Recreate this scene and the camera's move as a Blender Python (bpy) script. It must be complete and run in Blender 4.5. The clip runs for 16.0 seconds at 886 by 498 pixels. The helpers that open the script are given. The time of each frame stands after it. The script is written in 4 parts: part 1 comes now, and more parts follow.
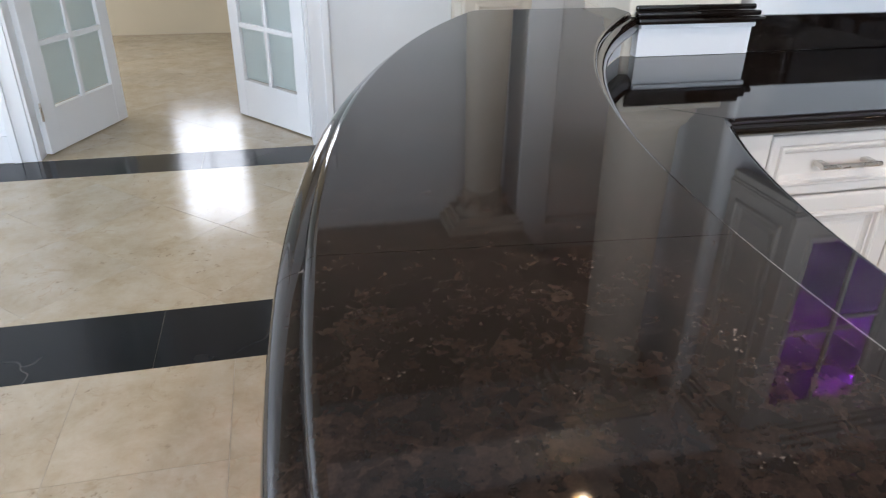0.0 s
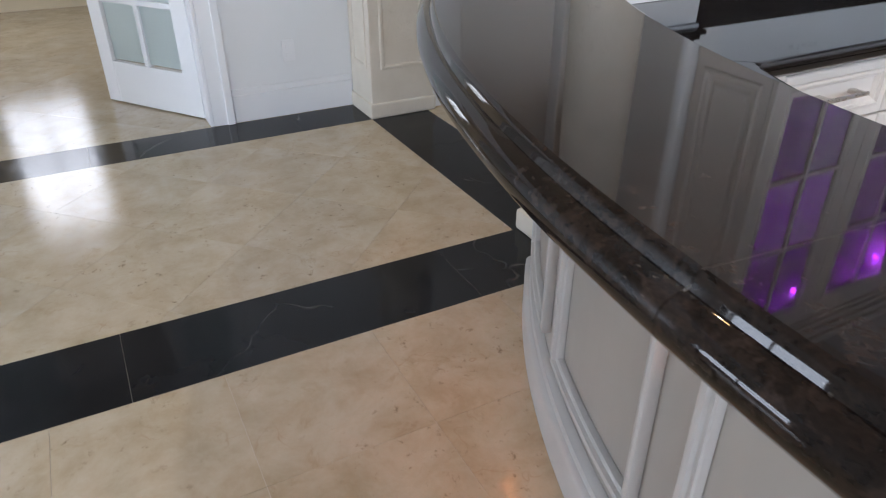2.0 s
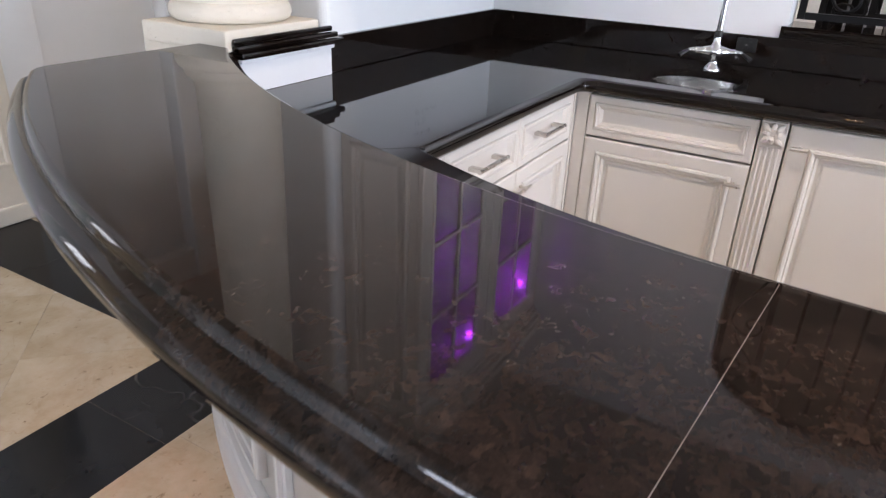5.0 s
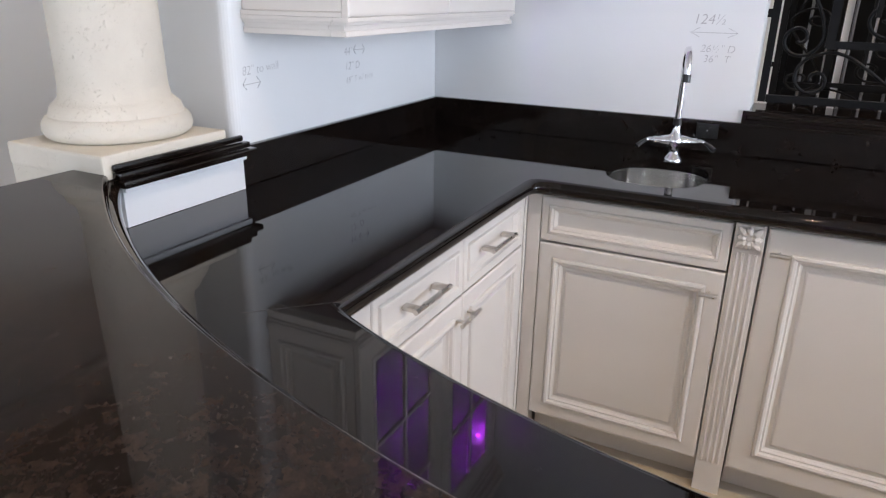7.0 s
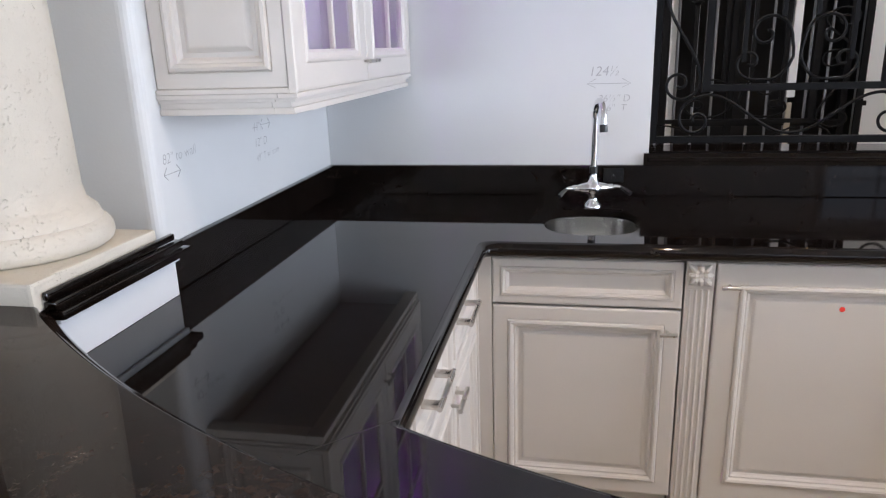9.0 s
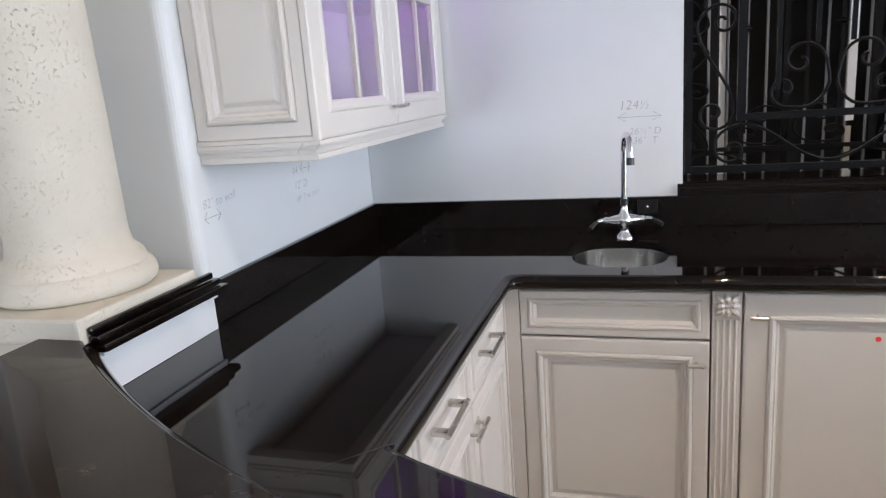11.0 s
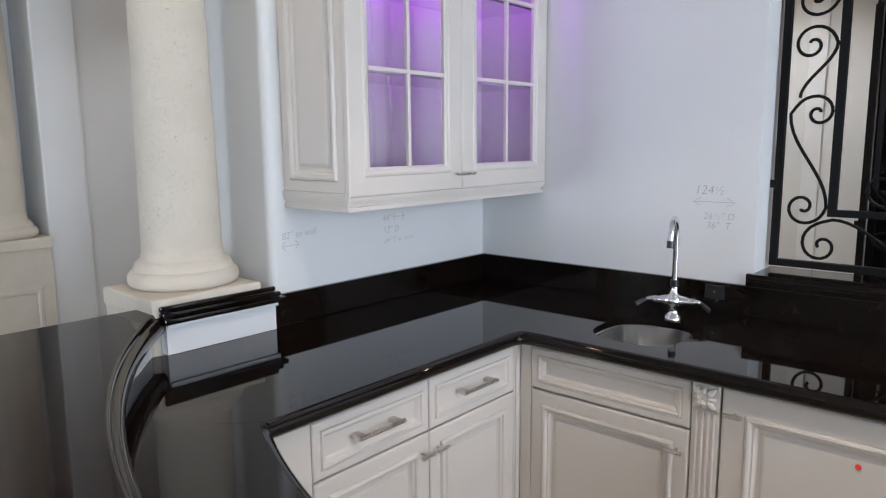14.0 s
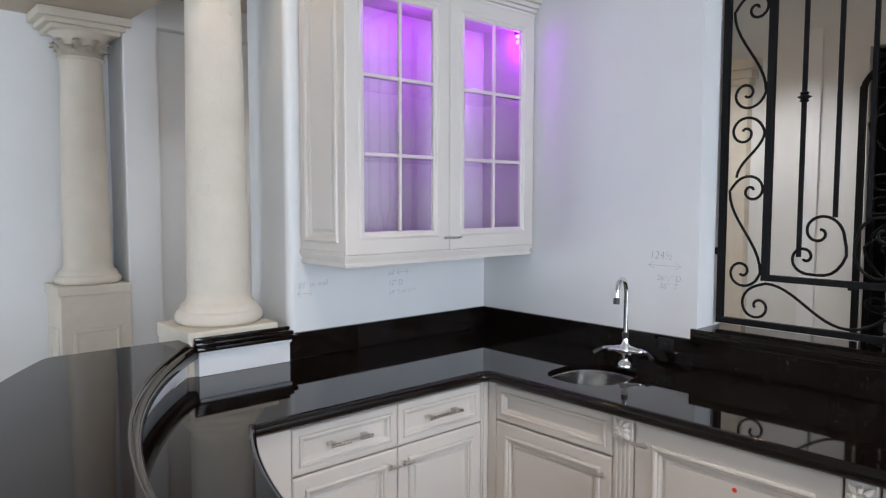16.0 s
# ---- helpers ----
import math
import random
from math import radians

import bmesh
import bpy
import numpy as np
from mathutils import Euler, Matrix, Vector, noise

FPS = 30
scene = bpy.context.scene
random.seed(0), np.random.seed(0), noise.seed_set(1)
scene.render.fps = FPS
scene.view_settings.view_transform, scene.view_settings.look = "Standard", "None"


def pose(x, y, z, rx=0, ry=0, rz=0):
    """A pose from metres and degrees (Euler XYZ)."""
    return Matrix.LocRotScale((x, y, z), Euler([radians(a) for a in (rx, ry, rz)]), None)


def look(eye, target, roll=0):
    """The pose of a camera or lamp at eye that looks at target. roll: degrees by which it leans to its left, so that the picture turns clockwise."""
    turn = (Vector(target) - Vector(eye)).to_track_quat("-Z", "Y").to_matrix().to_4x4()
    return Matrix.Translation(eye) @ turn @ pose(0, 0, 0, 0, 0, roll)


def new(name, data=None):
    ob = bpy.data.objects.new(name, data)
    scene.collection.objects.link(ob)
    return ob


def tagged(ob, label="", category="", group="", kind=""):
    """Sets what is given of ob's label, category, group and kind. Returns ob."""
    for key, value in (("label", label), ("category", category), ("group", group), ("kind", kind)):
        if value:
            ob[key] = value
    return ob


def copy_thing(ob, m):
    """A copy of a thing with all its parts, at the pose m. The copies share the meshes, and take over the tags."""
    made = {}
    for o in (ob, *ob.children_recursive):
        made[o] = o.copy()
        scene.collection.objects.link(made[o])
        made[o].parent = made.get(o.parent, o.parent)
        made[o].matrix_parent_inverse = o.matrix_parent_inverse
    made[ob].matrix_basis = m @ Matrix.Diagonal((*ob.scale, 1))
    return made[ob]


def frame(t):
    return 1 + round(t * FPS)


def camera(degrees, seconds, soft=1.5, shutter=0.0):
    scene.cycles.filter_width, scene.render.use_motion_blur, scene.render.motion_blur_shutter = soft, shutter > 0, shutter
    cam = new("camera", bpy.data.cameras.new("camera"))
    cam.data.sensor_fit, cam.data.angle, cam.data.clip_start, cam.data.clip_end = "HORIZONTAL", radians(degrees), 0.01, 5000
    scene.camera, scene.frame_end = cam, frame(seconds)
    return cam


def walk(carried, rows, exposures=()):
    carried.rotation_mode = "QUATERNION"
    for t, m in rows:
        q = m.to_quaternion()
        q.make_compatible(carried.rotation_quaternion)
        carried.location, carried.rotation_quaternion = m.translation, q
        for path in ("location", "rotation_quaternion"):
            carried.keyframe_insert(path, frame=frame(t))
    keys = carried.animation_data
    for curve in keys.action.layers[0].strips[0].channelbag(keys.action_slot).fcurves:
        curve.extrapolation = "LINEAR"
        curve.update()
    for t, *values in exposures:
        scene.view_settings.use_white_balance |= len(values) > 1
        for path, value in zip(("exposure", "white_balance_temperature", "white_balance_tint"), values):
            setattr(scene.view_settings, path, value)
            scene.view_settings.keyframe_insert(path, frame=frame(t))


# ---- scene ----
cam = camera(65.7, 16.0, soft=1.2, shutter=0.25)
PATH = [
    (0, (-2.596, -1.947, 1.329), (-2.175, -0.217, 0.418), 0.9),
    (0.5, (-2.638, -1.967, 1.3), (-2.273, -0.236, 0.366), 1.9),
    (1, (-2.739, -1.923, 1.282), (-2.369, -0.233, 0.277), 0.9),
    (1.5, (-2.88, -1.856, 1.292), (-2.242, -0.254, 0.279), -0.2),
    (2, (-2.967, -1.693, 1.321), (-2.165, -0.165, 0.311), 0.0),
    (2.5, (-3.02, -1.517, 1.337), (-2.048, -0.069, 0.359), -0.2),
    (3, (-3.119, -1.414, 1.32), (-1.848, -0.179, 0.393), -1.3),
    (3.5, (-3.215, -1.372, 1.313), (-1.786, -0.318, 0.393), -0.9),
    (4, (-3.196, -1.376, 1.324), (-1.681, -0.448, 0.405), 0.6),
    (4.5, (-3.045, -1.416, 1.346), (-1.489, -0.528, 0.457), 2.2),
    (5, (-2.865, -1.435, 1.35), (-1.296, -0.537, 0.493), 2.4),
    (7.5, (-2.509, -1.219, 1.43), (-0.763, -0.478, 0.798), 0.9),
    (8, (-2.501, -1.052, 1.435), (-0.665, -0.521, 0.844), 1.7),
    (10.3, (-2.561, -0.895, 1.441), (-0.663, -0.583, 0.893), -3.1),
    (10.5, (-2.537, -0.931, 1.435), (-0.646, -0.541, 0.913), -3.5),
    (11, (-2.565, -1.067, 1.458), (-0.703, -0.497, 0.999), -4.3),
    (11.5, (-2.57, -1.237, 1.472), (-0.767, -0.479, 1.054), -2.5),
    (12, (-2.477, -1.364, 1.481), (-0.75, -0.423, 1.116), -2.3),
    (12.5, (-2.407, -1.493, 1.479), (-0.763, -0.404, 1.145), -1.2),
    (13, (-2.439, -1.646, 1.488), (-0.859, -0.457, 1.188), -1.1),
    (13.5, (-2.492, -1.784, 1.491), (-0.961, -0.539, 1.163), -0.4),
    (14, (-2.474, -1.925, 1.517), (-0.987, -0.622, 1.215), -0.5),
    (14.5, (-2.458, -2.091, 1.534), (-1.036, -0.714, 1.249), 0.2),
    (15, (-2.523, -2.234, 1.554), (-1.135, -0.811, 1.334), 1.0),
    (15.5, (-2.604, -2.387, 1.549), (-1.221, -0.954, 1.362), 1.0),
    (16, (-2.561, -2.52, 1.568), (-1.225, -1.039, 1.429), 0.1),
]
EXPOSURES = [
    (0.0, 0.11, 6130, 14),
    (1.4, 0.08, 6130, 15),
    (2.2, -0.11, 6130, 16),
    (2.8, -0.16, 6220, 18),
    (3.5, -0.10, 6340, 20),
    (4.3, 0.07, 6360, 20),
    (5.0, 0.32, 6300, 19),
    (7.5, 0.03, 6240, 17.5),
    (10.5, -0.02, 6270, 16),
    (12.0, -0.2, 6240, 14),
    (13.0, -0.37, 6250, 14),
    (14.0, -0.32, 6220, 14),
    (15.0, -0.23, 6220, 14),
    (16.0, -0.36, 6220, 14),
]
walk(cam, [(t, look(eye, target, roll)) for t, eye, target, roll in PATH], EXPOSURES)

# ---- world, daylight and lamps ----
world = bpy.data.worlds.new("world")
scene.world = world
world.use_nodes = True
wn = world.node_tree.nodes
sky = wn.new("ShaderNodeTexSky")
sky.sky_type = "NISHITA"
sky.sun_disc = False
sky.sun_elevation = radians(38)
sky.sun_rotation = radians(200)
world.node_tree.links.new(sky.outputs[0], wn["Background"].inputs[0])
wn["Background"].inputs[1].default_value = 0.12


def area_lamp(name, m, sx, sy, power, colour):
    data = bpy.data.lights.new(name, "AREA")
    data.shape, data.size, data.size_y, data.energy, data.color = "RECTANGLE", sx, sy, power, colour
    ob = new(name, data)
    ob.matrix_world = m
    return ob


DAY = (0.80, 0.90, 1.0)
# skylight standing in the openings of the south, west and far windows
for wx, power in ((-5.6, 95), (-3.7, 110), (-1.15, 165)):
    area_lamp("south_window_skylight", look((wx, -6.42, 1.55), (wx, 0, 1.35)), 1.3, 2.2, power, DAY)
for wy in (-4.7,):
    area_lamp("west_window_skylight", look((-6.92, wy, 1.55), (0, wy, 1.2)), 1.3, 2.2, 12, DAY)
area_lamp("far_window_skylight", look((-3.42, 6.12, 1.55), (-3.42, 0, 1.2)), 0.76, 1.36, 24, (0.95, 0.98, 1.0))
# gallery and far-room lamps: unseen fill, added to brighten those two spaces
area_lamp("gallery_fill_lamp", look((-6.92, 1.15, 1.04), (0, 1.6, 1.4)), 1.24, 1.14, 92, DAY)
area_lamp("far_room_fill_lamp", look((-6.92, 4.2, 1.5), (0, 4.2, 1.2)), 1.3, 2.0, 75, (0.95, 0.97, 1.0))


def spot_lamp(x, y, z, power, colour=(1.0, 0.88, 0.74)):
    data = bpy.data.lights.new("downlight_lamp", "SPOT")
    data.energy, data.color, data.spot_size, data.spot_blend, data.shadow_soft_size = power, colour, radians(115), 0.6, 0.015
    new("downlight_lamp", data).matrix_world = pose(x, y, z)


# ceiling downlights: warm over the bar; whiter hall ones unseen, added as fill
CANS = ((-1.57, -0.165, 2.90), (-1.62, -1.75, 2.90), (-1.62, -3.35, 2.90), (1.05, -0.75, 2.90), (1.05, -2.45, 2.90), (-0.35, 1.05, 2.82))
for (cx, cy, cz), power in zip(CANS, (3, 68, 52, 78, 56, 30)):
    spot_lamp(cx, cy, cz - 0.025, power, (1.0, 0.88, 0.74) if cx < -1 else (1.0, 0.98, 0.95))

# ---- materials ----


def material(name, colour=(0.8, 0.8, 0.8), rough=0.5, metal=0.0):
    m = bpy.data.materials.new(name)
    m.use_nodes = True
    b = m.node_tree.nodes["Principled BSDF"]
    b.inputs["Base Color"].default_value = (*colour, 1)
    b.inputs["Roughness"].default_value = rough
    b.inputs["Metallic"].default_value = metal
    return m, b


def node(m, kind, **inputs):
    n = m.node_tree.nodes.new(kind)
    for key, value in inputs.items():
        n.inputs[key.replace("_", " ")].default_value = value
    return n


def link(m, a, b):
    m.node_tree.links.new(a, b)


def ramp(m, source, stops):
    n = m.node_tree.nodes.new("ShaderNodeValToRGB")
    e = n.color_ramp.elements
    while len(e) < len(stops):
        e.new(0.5)
    for el, (p, c) in zip(e, stops):
        el.position, el.color = p, (*c, 1) if len(c) == 3 else c
    link(m, source, n.inputs[0])
    return n.outputs[0]


def mix(m, fac, a, b, mode="MIX"):
    n = m.node_tree.nodes.new("ShaderNodeMix")
    n.data_type, n.blend_type = "RGBA", mode
    for socket, value in ((n.inputs[0], fac), (n.inputs[6], a), (n.inputs[7], b)):
        if hasattr(value, "is_linked"):
            link(m, value, socket)
        else:
            socket.default_value = value if isinstance(value, float) else (*value, 1)
    return n.outputs[2]


def place(m, scale=(1, 1, 1), random_shift=False):
    tc = m.node_tree.nodes.new("ShaderNodeTexCoord")
    mp = m.node_tree.nodes.new("ShaderNodeMapping")
    mp.inputs["Scale"].default_value = scale
    link(m, tc.outputs["Object"], mp.inputs["Vector"])
    if random_shift:
        oi = m.node_tree.nodes.new("ShaderNodeObjectInfo")
        mul = m.node_tree.nodes.new("ShaderNodeVectorMath")
        mul.operation = "SCALE"
        mul.inputs[0].default_value = (37.0, 23.0, 11.0)
        link(m, oi.outputs["Random"], mul.inputs["Scale"])
        link(m, mul.outputs[0], mp.inputs["Location"])
    return mp.outputs[0]


def noise_tex(m, vec, scale, detail=4.0, rough=0.55, distortion=0.0):
    n = node(m, "ShaderNodeTexNoise", Scale=scale, Detail=detail, Roughness=rough, Distortion=distortion)
    link(m, vec, n.inputs["Vector"])
    return n.outputs[0]


def bump(m, b, height, strength, distance):
    n = node(m, "ShaderNodeBump", Strength=strength, Distance=distance)
    link(m, height, n.inputs["Height"])
    link(m, n.outputs[0], b.inputs["Normal"])


def paint(name, colour, rough, spread=0.04, grain=90.0, relief=0.12):
    m, b = material(name, colour, rough)
    v = place(m)
    big = noise_tex(m, v, 1.7, 3.0)
    dark = tuple(c * (1 - spread) for c in colour)
    light = tuple(min(1, c * (1 + spread)) for c in colour)
    link(m, ramp(m, big, [(0.3, dark), (0.7, light)]), b.inputs["Base Color"])
    fine = noise_tex(m, v, grain, 3.0)
    link(m, ramp(m, noise_tex(m, v, 6.0), [(0.3, (rough * 0.85,) * 3), (0.7, (rough * 1.15,) * 3)]), b.inputs["Roughness"])
    bump(m, b, fine, relief, 0.002)
    return m


WALL = paint("white_wall_paint", (0.77, 0.785, 0.79), 0.55, 0.025, 140.0, 0.15)
EAST = paint("pale_cream_wall_paint", (0.74, 0.745, 0.73), 0.6, 0.03)
# ceiling paint darkened well below white so the granite reflects it dimly
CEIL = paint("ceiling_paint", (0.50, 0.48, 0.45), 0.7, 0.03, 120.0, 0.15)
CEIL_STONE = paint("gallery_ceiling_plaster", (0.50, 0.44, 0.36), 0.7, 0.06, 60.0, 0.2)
BEIGE_WALL = paint("cream_wall_paint", (0.66, 0.58, 0.42), 0.6, 0.04)
TRIM = paint("white_trim_paint", (0.80, 0.81, 0.82), 0.35, 0.02, 60.0, 0.05)
CABINET = paint("glazed_cream_cabinet_paint", (0.665, 0.625, 0.58), 0.34, 0.05, 70.0, 0.08)
# bar grey made lighter for mouldings: side light they catch is in the colour
LIT_MOULD = paint("lit_moulding_paint", (0.435, 0.417, 0.397), 0.34, 0.03, 60.0, 0.05)
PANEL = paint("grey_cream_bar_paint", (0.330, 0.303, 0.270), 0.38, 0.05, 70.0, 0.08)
INSIDE = paint("cabinet_interior", (0.38, 0.36, 0.37), 0.5, 0.02)
# store room darkness put into its walls as near-black colour
DARK = paint("unlit_cellar_black", (0.012, 0.012, 0.013), 0.6, 0.2)
GROUT = paint("pale_grout", (0.50, 0.44, 0.36), 0.7, 0.08)


def cream_marble():
    m, b = material("cream_marble", rough=0.1)
    v = place(m, random_shift=True)
    cloud = noise_tex(m, v, 5.5, 10.0, 0.7, 0.25)
    col = ramp(m, cloud, [(0.28, (0.385, 0.309, 0.196)), (0.5, (0.478, 0.401, 0.285)), (0.72, (0.545, 0.478, 0.370))])
    blotch = ramp(m, noise_tex(m, v, 8.0, 9.0, 0.75, 0.7), [(0.30, (0.2, 0.2, 0.2)), (0.43, (1, 1, 1))])
    col = mix(m, blotch, (0.36, 0.275, 0.165), col)
    specks = ramp(m, noise_tex(m, v, 30.0, 6.0, 0.7, 0.3), [(0.60, (0, 0, 0)), (0.68, (0.75, 0.75, 0.75))])
    near = ramp(m, noise_tex(m, v, 3.2, 2.0), [(0.42, (0, 0, 0)), (0.55, (1, 1, 1))])
    col = mix(m, mix(m, 1.0, specks, near, "MULTIPLY"), col, (0.20, 0.145, 0.085))
    vein = node(m, "ShaderNodeTexVoronoi", Scale=3.6)
    vein.feature = "DISTANCE_TO_EDGE"
    warp = mix(m, 0.45, v, node_colour(m, v, 5.0), "ADD")
    link(m, warp, vein.inputs["Vector"])
    thin = ramp(m, vein.outputs[0], [(0.0, (1, 1, 1)), (0.010, (0, 0, 0))])
    patch = ramp(m, noise_tex(m, v, 4.5, 3.0), [(0.50, (0, 0, 0)), (0.64, (0.7, 0.7, 0.7))])
    fac = mix(m, 1.0, thin, patch, "MULTIPLY")
    col = mix(m, fac, col, (0.37, 0.26, 0.16))
    oi = m.node_tree.nodes.new("ShaderNodeObjectInfo")
    tone = ramp(m, oi.outputs["Random"], [(0.0, (0.95, 0.95, 0.955)), (1.0, (1.0, 0.985, 0.96))])
    link(m, mix(m, 1.0, col, tone, "MULTIPLY"), b.inputs["Base Color"])
    link(m, ramp(m, noise_tex(m, v, 14.0, 4.0), [(0.3, (0.10,) * 3), (0.7, (0.21,) * 3)]), b.inputs["Roughness"])
    bump(m, b, noise_tex(m, v, 5.0, 3.0), 0.03, 0.003)
    return m


def node_colour(m, vec, scale):
    n = node(m, "ShaderNodeTexNoise", Scale=scale, Detail=3.0)
    link(m, vec, n.inputs["Vector"])
    return n.outputs["Color"]


def black_marble():
    m, b = material("black_marble", rough=0.1)
    b.inputs["Specular IOR Level"].default_value = 0.2
    v = place(m, random_shift=True)
    base = ramp(m, noise_tex(m, v, 5.0, 5.0), [(0.3, (0.004, 0.0045, 0.0055)), (0.75, (0.013, 0.014, 0.017))])
    vein = node(m, "ShaderNodeTexVoronoi", Scale=2.4)
    vein.feature = "DISTANCE_TO_EDGE"
    link(m, mix(m, 0.35, v, node_colour(m, v, 2.6), "ADD"), vein.inputs["Vector"])
    thin = ramp(m, vein.outputs[0], [(0.0, (1, 1, 1)), (0.007, (0, 0, 0))])
    some = ramp(m, noise_tex(m, v, 2.3, 2.0), [(0.5, (0, 0, 0)), (0.66, (0.5, 0.5, 0.5))])
    link(m, mix(m, mix(m, 1.0, thin, some, "MULTIPLY"), base, (0.28, 0.27, 0.26)), b.inputs["Base Color"])
    link(m, ramp(m, noise_tex(m, v, 11.0, 4.0), [(0.3, (0.08,) * 3), (0.7, (0.18,) * 3)]), b.inputs["Roughness"])
    return m


def granite(name, rich, fleck_share, gloss):
    m, b = material(name, rough=0.05)
    b.inputs["Specular IOR Level"].default_value = gloss
    v = place(m)
    # ragged plates of brown crystal, a hand's breadth across, in a black ground
    ragged = mix(m, 0.05, v, node_colour(m, v, 22.0), "ADD")
    ragged = mix(m, 0.02, ragged, node_colour(m, v, 95.0), "ADD")
    plates = node(m, "ShaderNodeTexVoronoi", Scale=15.0, Randomness=1.0)
    link(m, ragged, plates.inputs["Vector"])
    bits = node(m, "ShaderNodeTexVoronoi", Scale=46.0, Randomness=1.0)
    link(m, ragged, bits.inputs["Vector"])
    wide = noise_tex(m, v, 4.0, 5.0, 0.65)
    zone = mix(m, 0.42, mix(m, 0.45, plates.outputs["Color"], bits.outputs["Color"]), wide)
    zone = ramp(m, zone, [(0.30, (0.22,) * 3), (0.48, (0.46,) * 3), (0.72, (0.72,) * 3)])
    brown = ramp(m, bits.outputs["Color"], [(p, tuple(c * rich for c in k)) for p, k in ((0.15, (0.0200, 0.0126, 0.0094)), (0.5, (0.0252, 0.0158, 0.0118)), (0.85, (0.0310, 0.0198, 0.0150)))])
    black = tuple(c * rich for c in (0.0062, 0.0044, 0.0037))
    col = mix(m, zone, black, brown)
    grain = ramp(m, noise_tex(m, v, 260.0, 4.0, 0.7), [(0.3, (0.55, 0.55, 0.55)), (0.7, (1.15, 1.15, 1.15))])
    col = mix(m, 1.0, col, grain, "MULTIPLY")
    flakes = node(m, "ShaderNodeTexVoronoi", Scale=105.0, Randomness=1.0)
    link(m, ragged, flakes.inputs["Vector"])
    flake = ramp(m, flakes.outputs["Color"], [(0.25, (0.62, 0.62, 0.62)), (0.55, (0.95, 0.95, 0.95)), (0.9, (1.5, 1.45, 1.4))])
    col = mix(m, 1.0, col, flake, "MULTIPLY")
    # rare pale clusters
    fleck = node(m, "ShaderNodeTexVoronoi", Scale=150.0, Randomness=1.0)
    link(m, mix(m, 0.02, v, node_colour(m, v, 80.0), "ADD"), fleck.inputs["Vector"])
    spot = ramp(m, fleck.outputs["Distance"], [(0.10, (1, 1, 1)), (0.30, (0, 0, 0))])
    rare = ramp(m, noise_tex(m, v, 16.0, 5.0, 0.8), [(0.615, (0, 0, 0)), (0.69, (fleck_share,) * 3)])
    col = mix(m, mix(m, 1.0, spot, rare, "MULTIPLY"), col, (0.26, 0.215, 0.18))
    # thin broken pale hairlines between the crystals
    hair = node(m, "ShaderNodeTexVoronoi", Scale=11.0, Randomness=1.0)
    hair.feature = "DISTANCE_TO_EDGE"
    link(m, mix(m, 0.03, v, node_colour(m, v, 9.0), "ADD"), hair.inputs["Vector"])
    line = ramp(m, hair.outputs["Distance"], [(0.002, (1, 1, 1)), (0.006, (0, 0, 0))])
    some = ramp(m, noise_tex(m, v, 19.0, 3.0, 0.7), [(0.59, (0, 0, 0)), (0.70, (fleck_share * 0.5,) * 3)])
    col = mix(m, mix(m, 1.0, line, some, "MULTIPLY"), col, (0.17, 0.125, 0.10))
    link(m, col, b.inputs["Base Color"])
    link(m, ramp(m, noise_tex(m, v, 5.0, 4.0), [(0.3, (0.02,) * 3), (0.7, (0.05,) * 3)]), b.inputs["Roughness"])
    bump(m, b, mix(m, 0.06, noise_tex(m, v, 3.0, 2.0), noise_tex(m, v, 55.0, 3.0)), 0.016, 0.002)
    return m


def coral_stone():
    m, b = material("coral_stone", rough=0.75)
    v = place(m)
    col = ramp(m, noise_tex(m, v, 7.0, 5.0), [(0.3, (0.66, 0.605, 0.51)), (0.7, (0.715, 0.66, 0.565))])
    pits = node(m, "ShaderNodeTexVoronoi", Scale=95.0, Randomness=1.0)
    link(m, mix(m, 0.05, v, node_colour(m, v, 45.0), "ADD"), pits.inputs["Vector"])
    hole = ramp(m, pits.outputs["Distance"], [(0.08, (0, 0, 0)), (0.24, (1, 1, 1))])
    where = ramp(m, noise_tex(m, v, 10.0, 3.0), [(0.36, (1, 1, 1)), (0.62, (0.25, 0.25, 0.25))])
    h = mix(m, 1.0, hole, where, "LIGHTEN")
    link(m, mix(m, h, (0.635, 0.575, 0.475), col), b.inputs["Base Color"])
    fine = mix(m, 0.4, h, noise_tex(m, v, 70.0, 5.0, 0.65), "MULTIPLY")
    bump(m, b, fine, 0.9, 0.006)
    return m


MARBLE, BLACK_MARBLE, STONE = cream_marble(), black_marble(), coral_stone()
# one stone twice: darkened for the dim lower counter, brightened for the lit bar
SHADED_GRANITE, LIT_GRANITE = granite("shaded_brown_granite", 0.52, 0.35, 0.33), granite("lit_brown_granite", 1.30, 0.8, 0.20)
CHROME, _ = material("chrome", (0.80, 0.80, 0.81), 0.07, 1.0)
NICKEL = paint("brushed_nickel", (0.62, 0.59, 0.55), 0.28, 0.05, 200.0, 0.05)
NICKEL.node_tree.nodes["Principled BSDF"].inputs["Metallic"].default_value = 1.0
STEEL = paint("brushed_steel", (0.74, 0.73, 0.71), 0.17, 0.05, 160.0, 0.06)
STEEL.node_tree.nodes["Principled BSDF"].inputs["Metallic"].default_value = 1.0
IRON = paint("black_wrought_iron", (0.007, 0.007, 0.0075), 0.48, 0.2, 120.0, 0.25)
IRON.node_tree.nodes["Principled BSDF"].inputs["Specular IOR Level"].default_value = 0.13
# black iron lightened to grey: daylight highlights on the gate pickets as colour
HIGHLIT_IRON = paint("highlit_iron", (0.26, 0.27, 0.29), 0.35, 0.2)
BLACK_PLASTIC, _ = material("black_plastic", (0.012, 0.012, 0.012), 0.3)
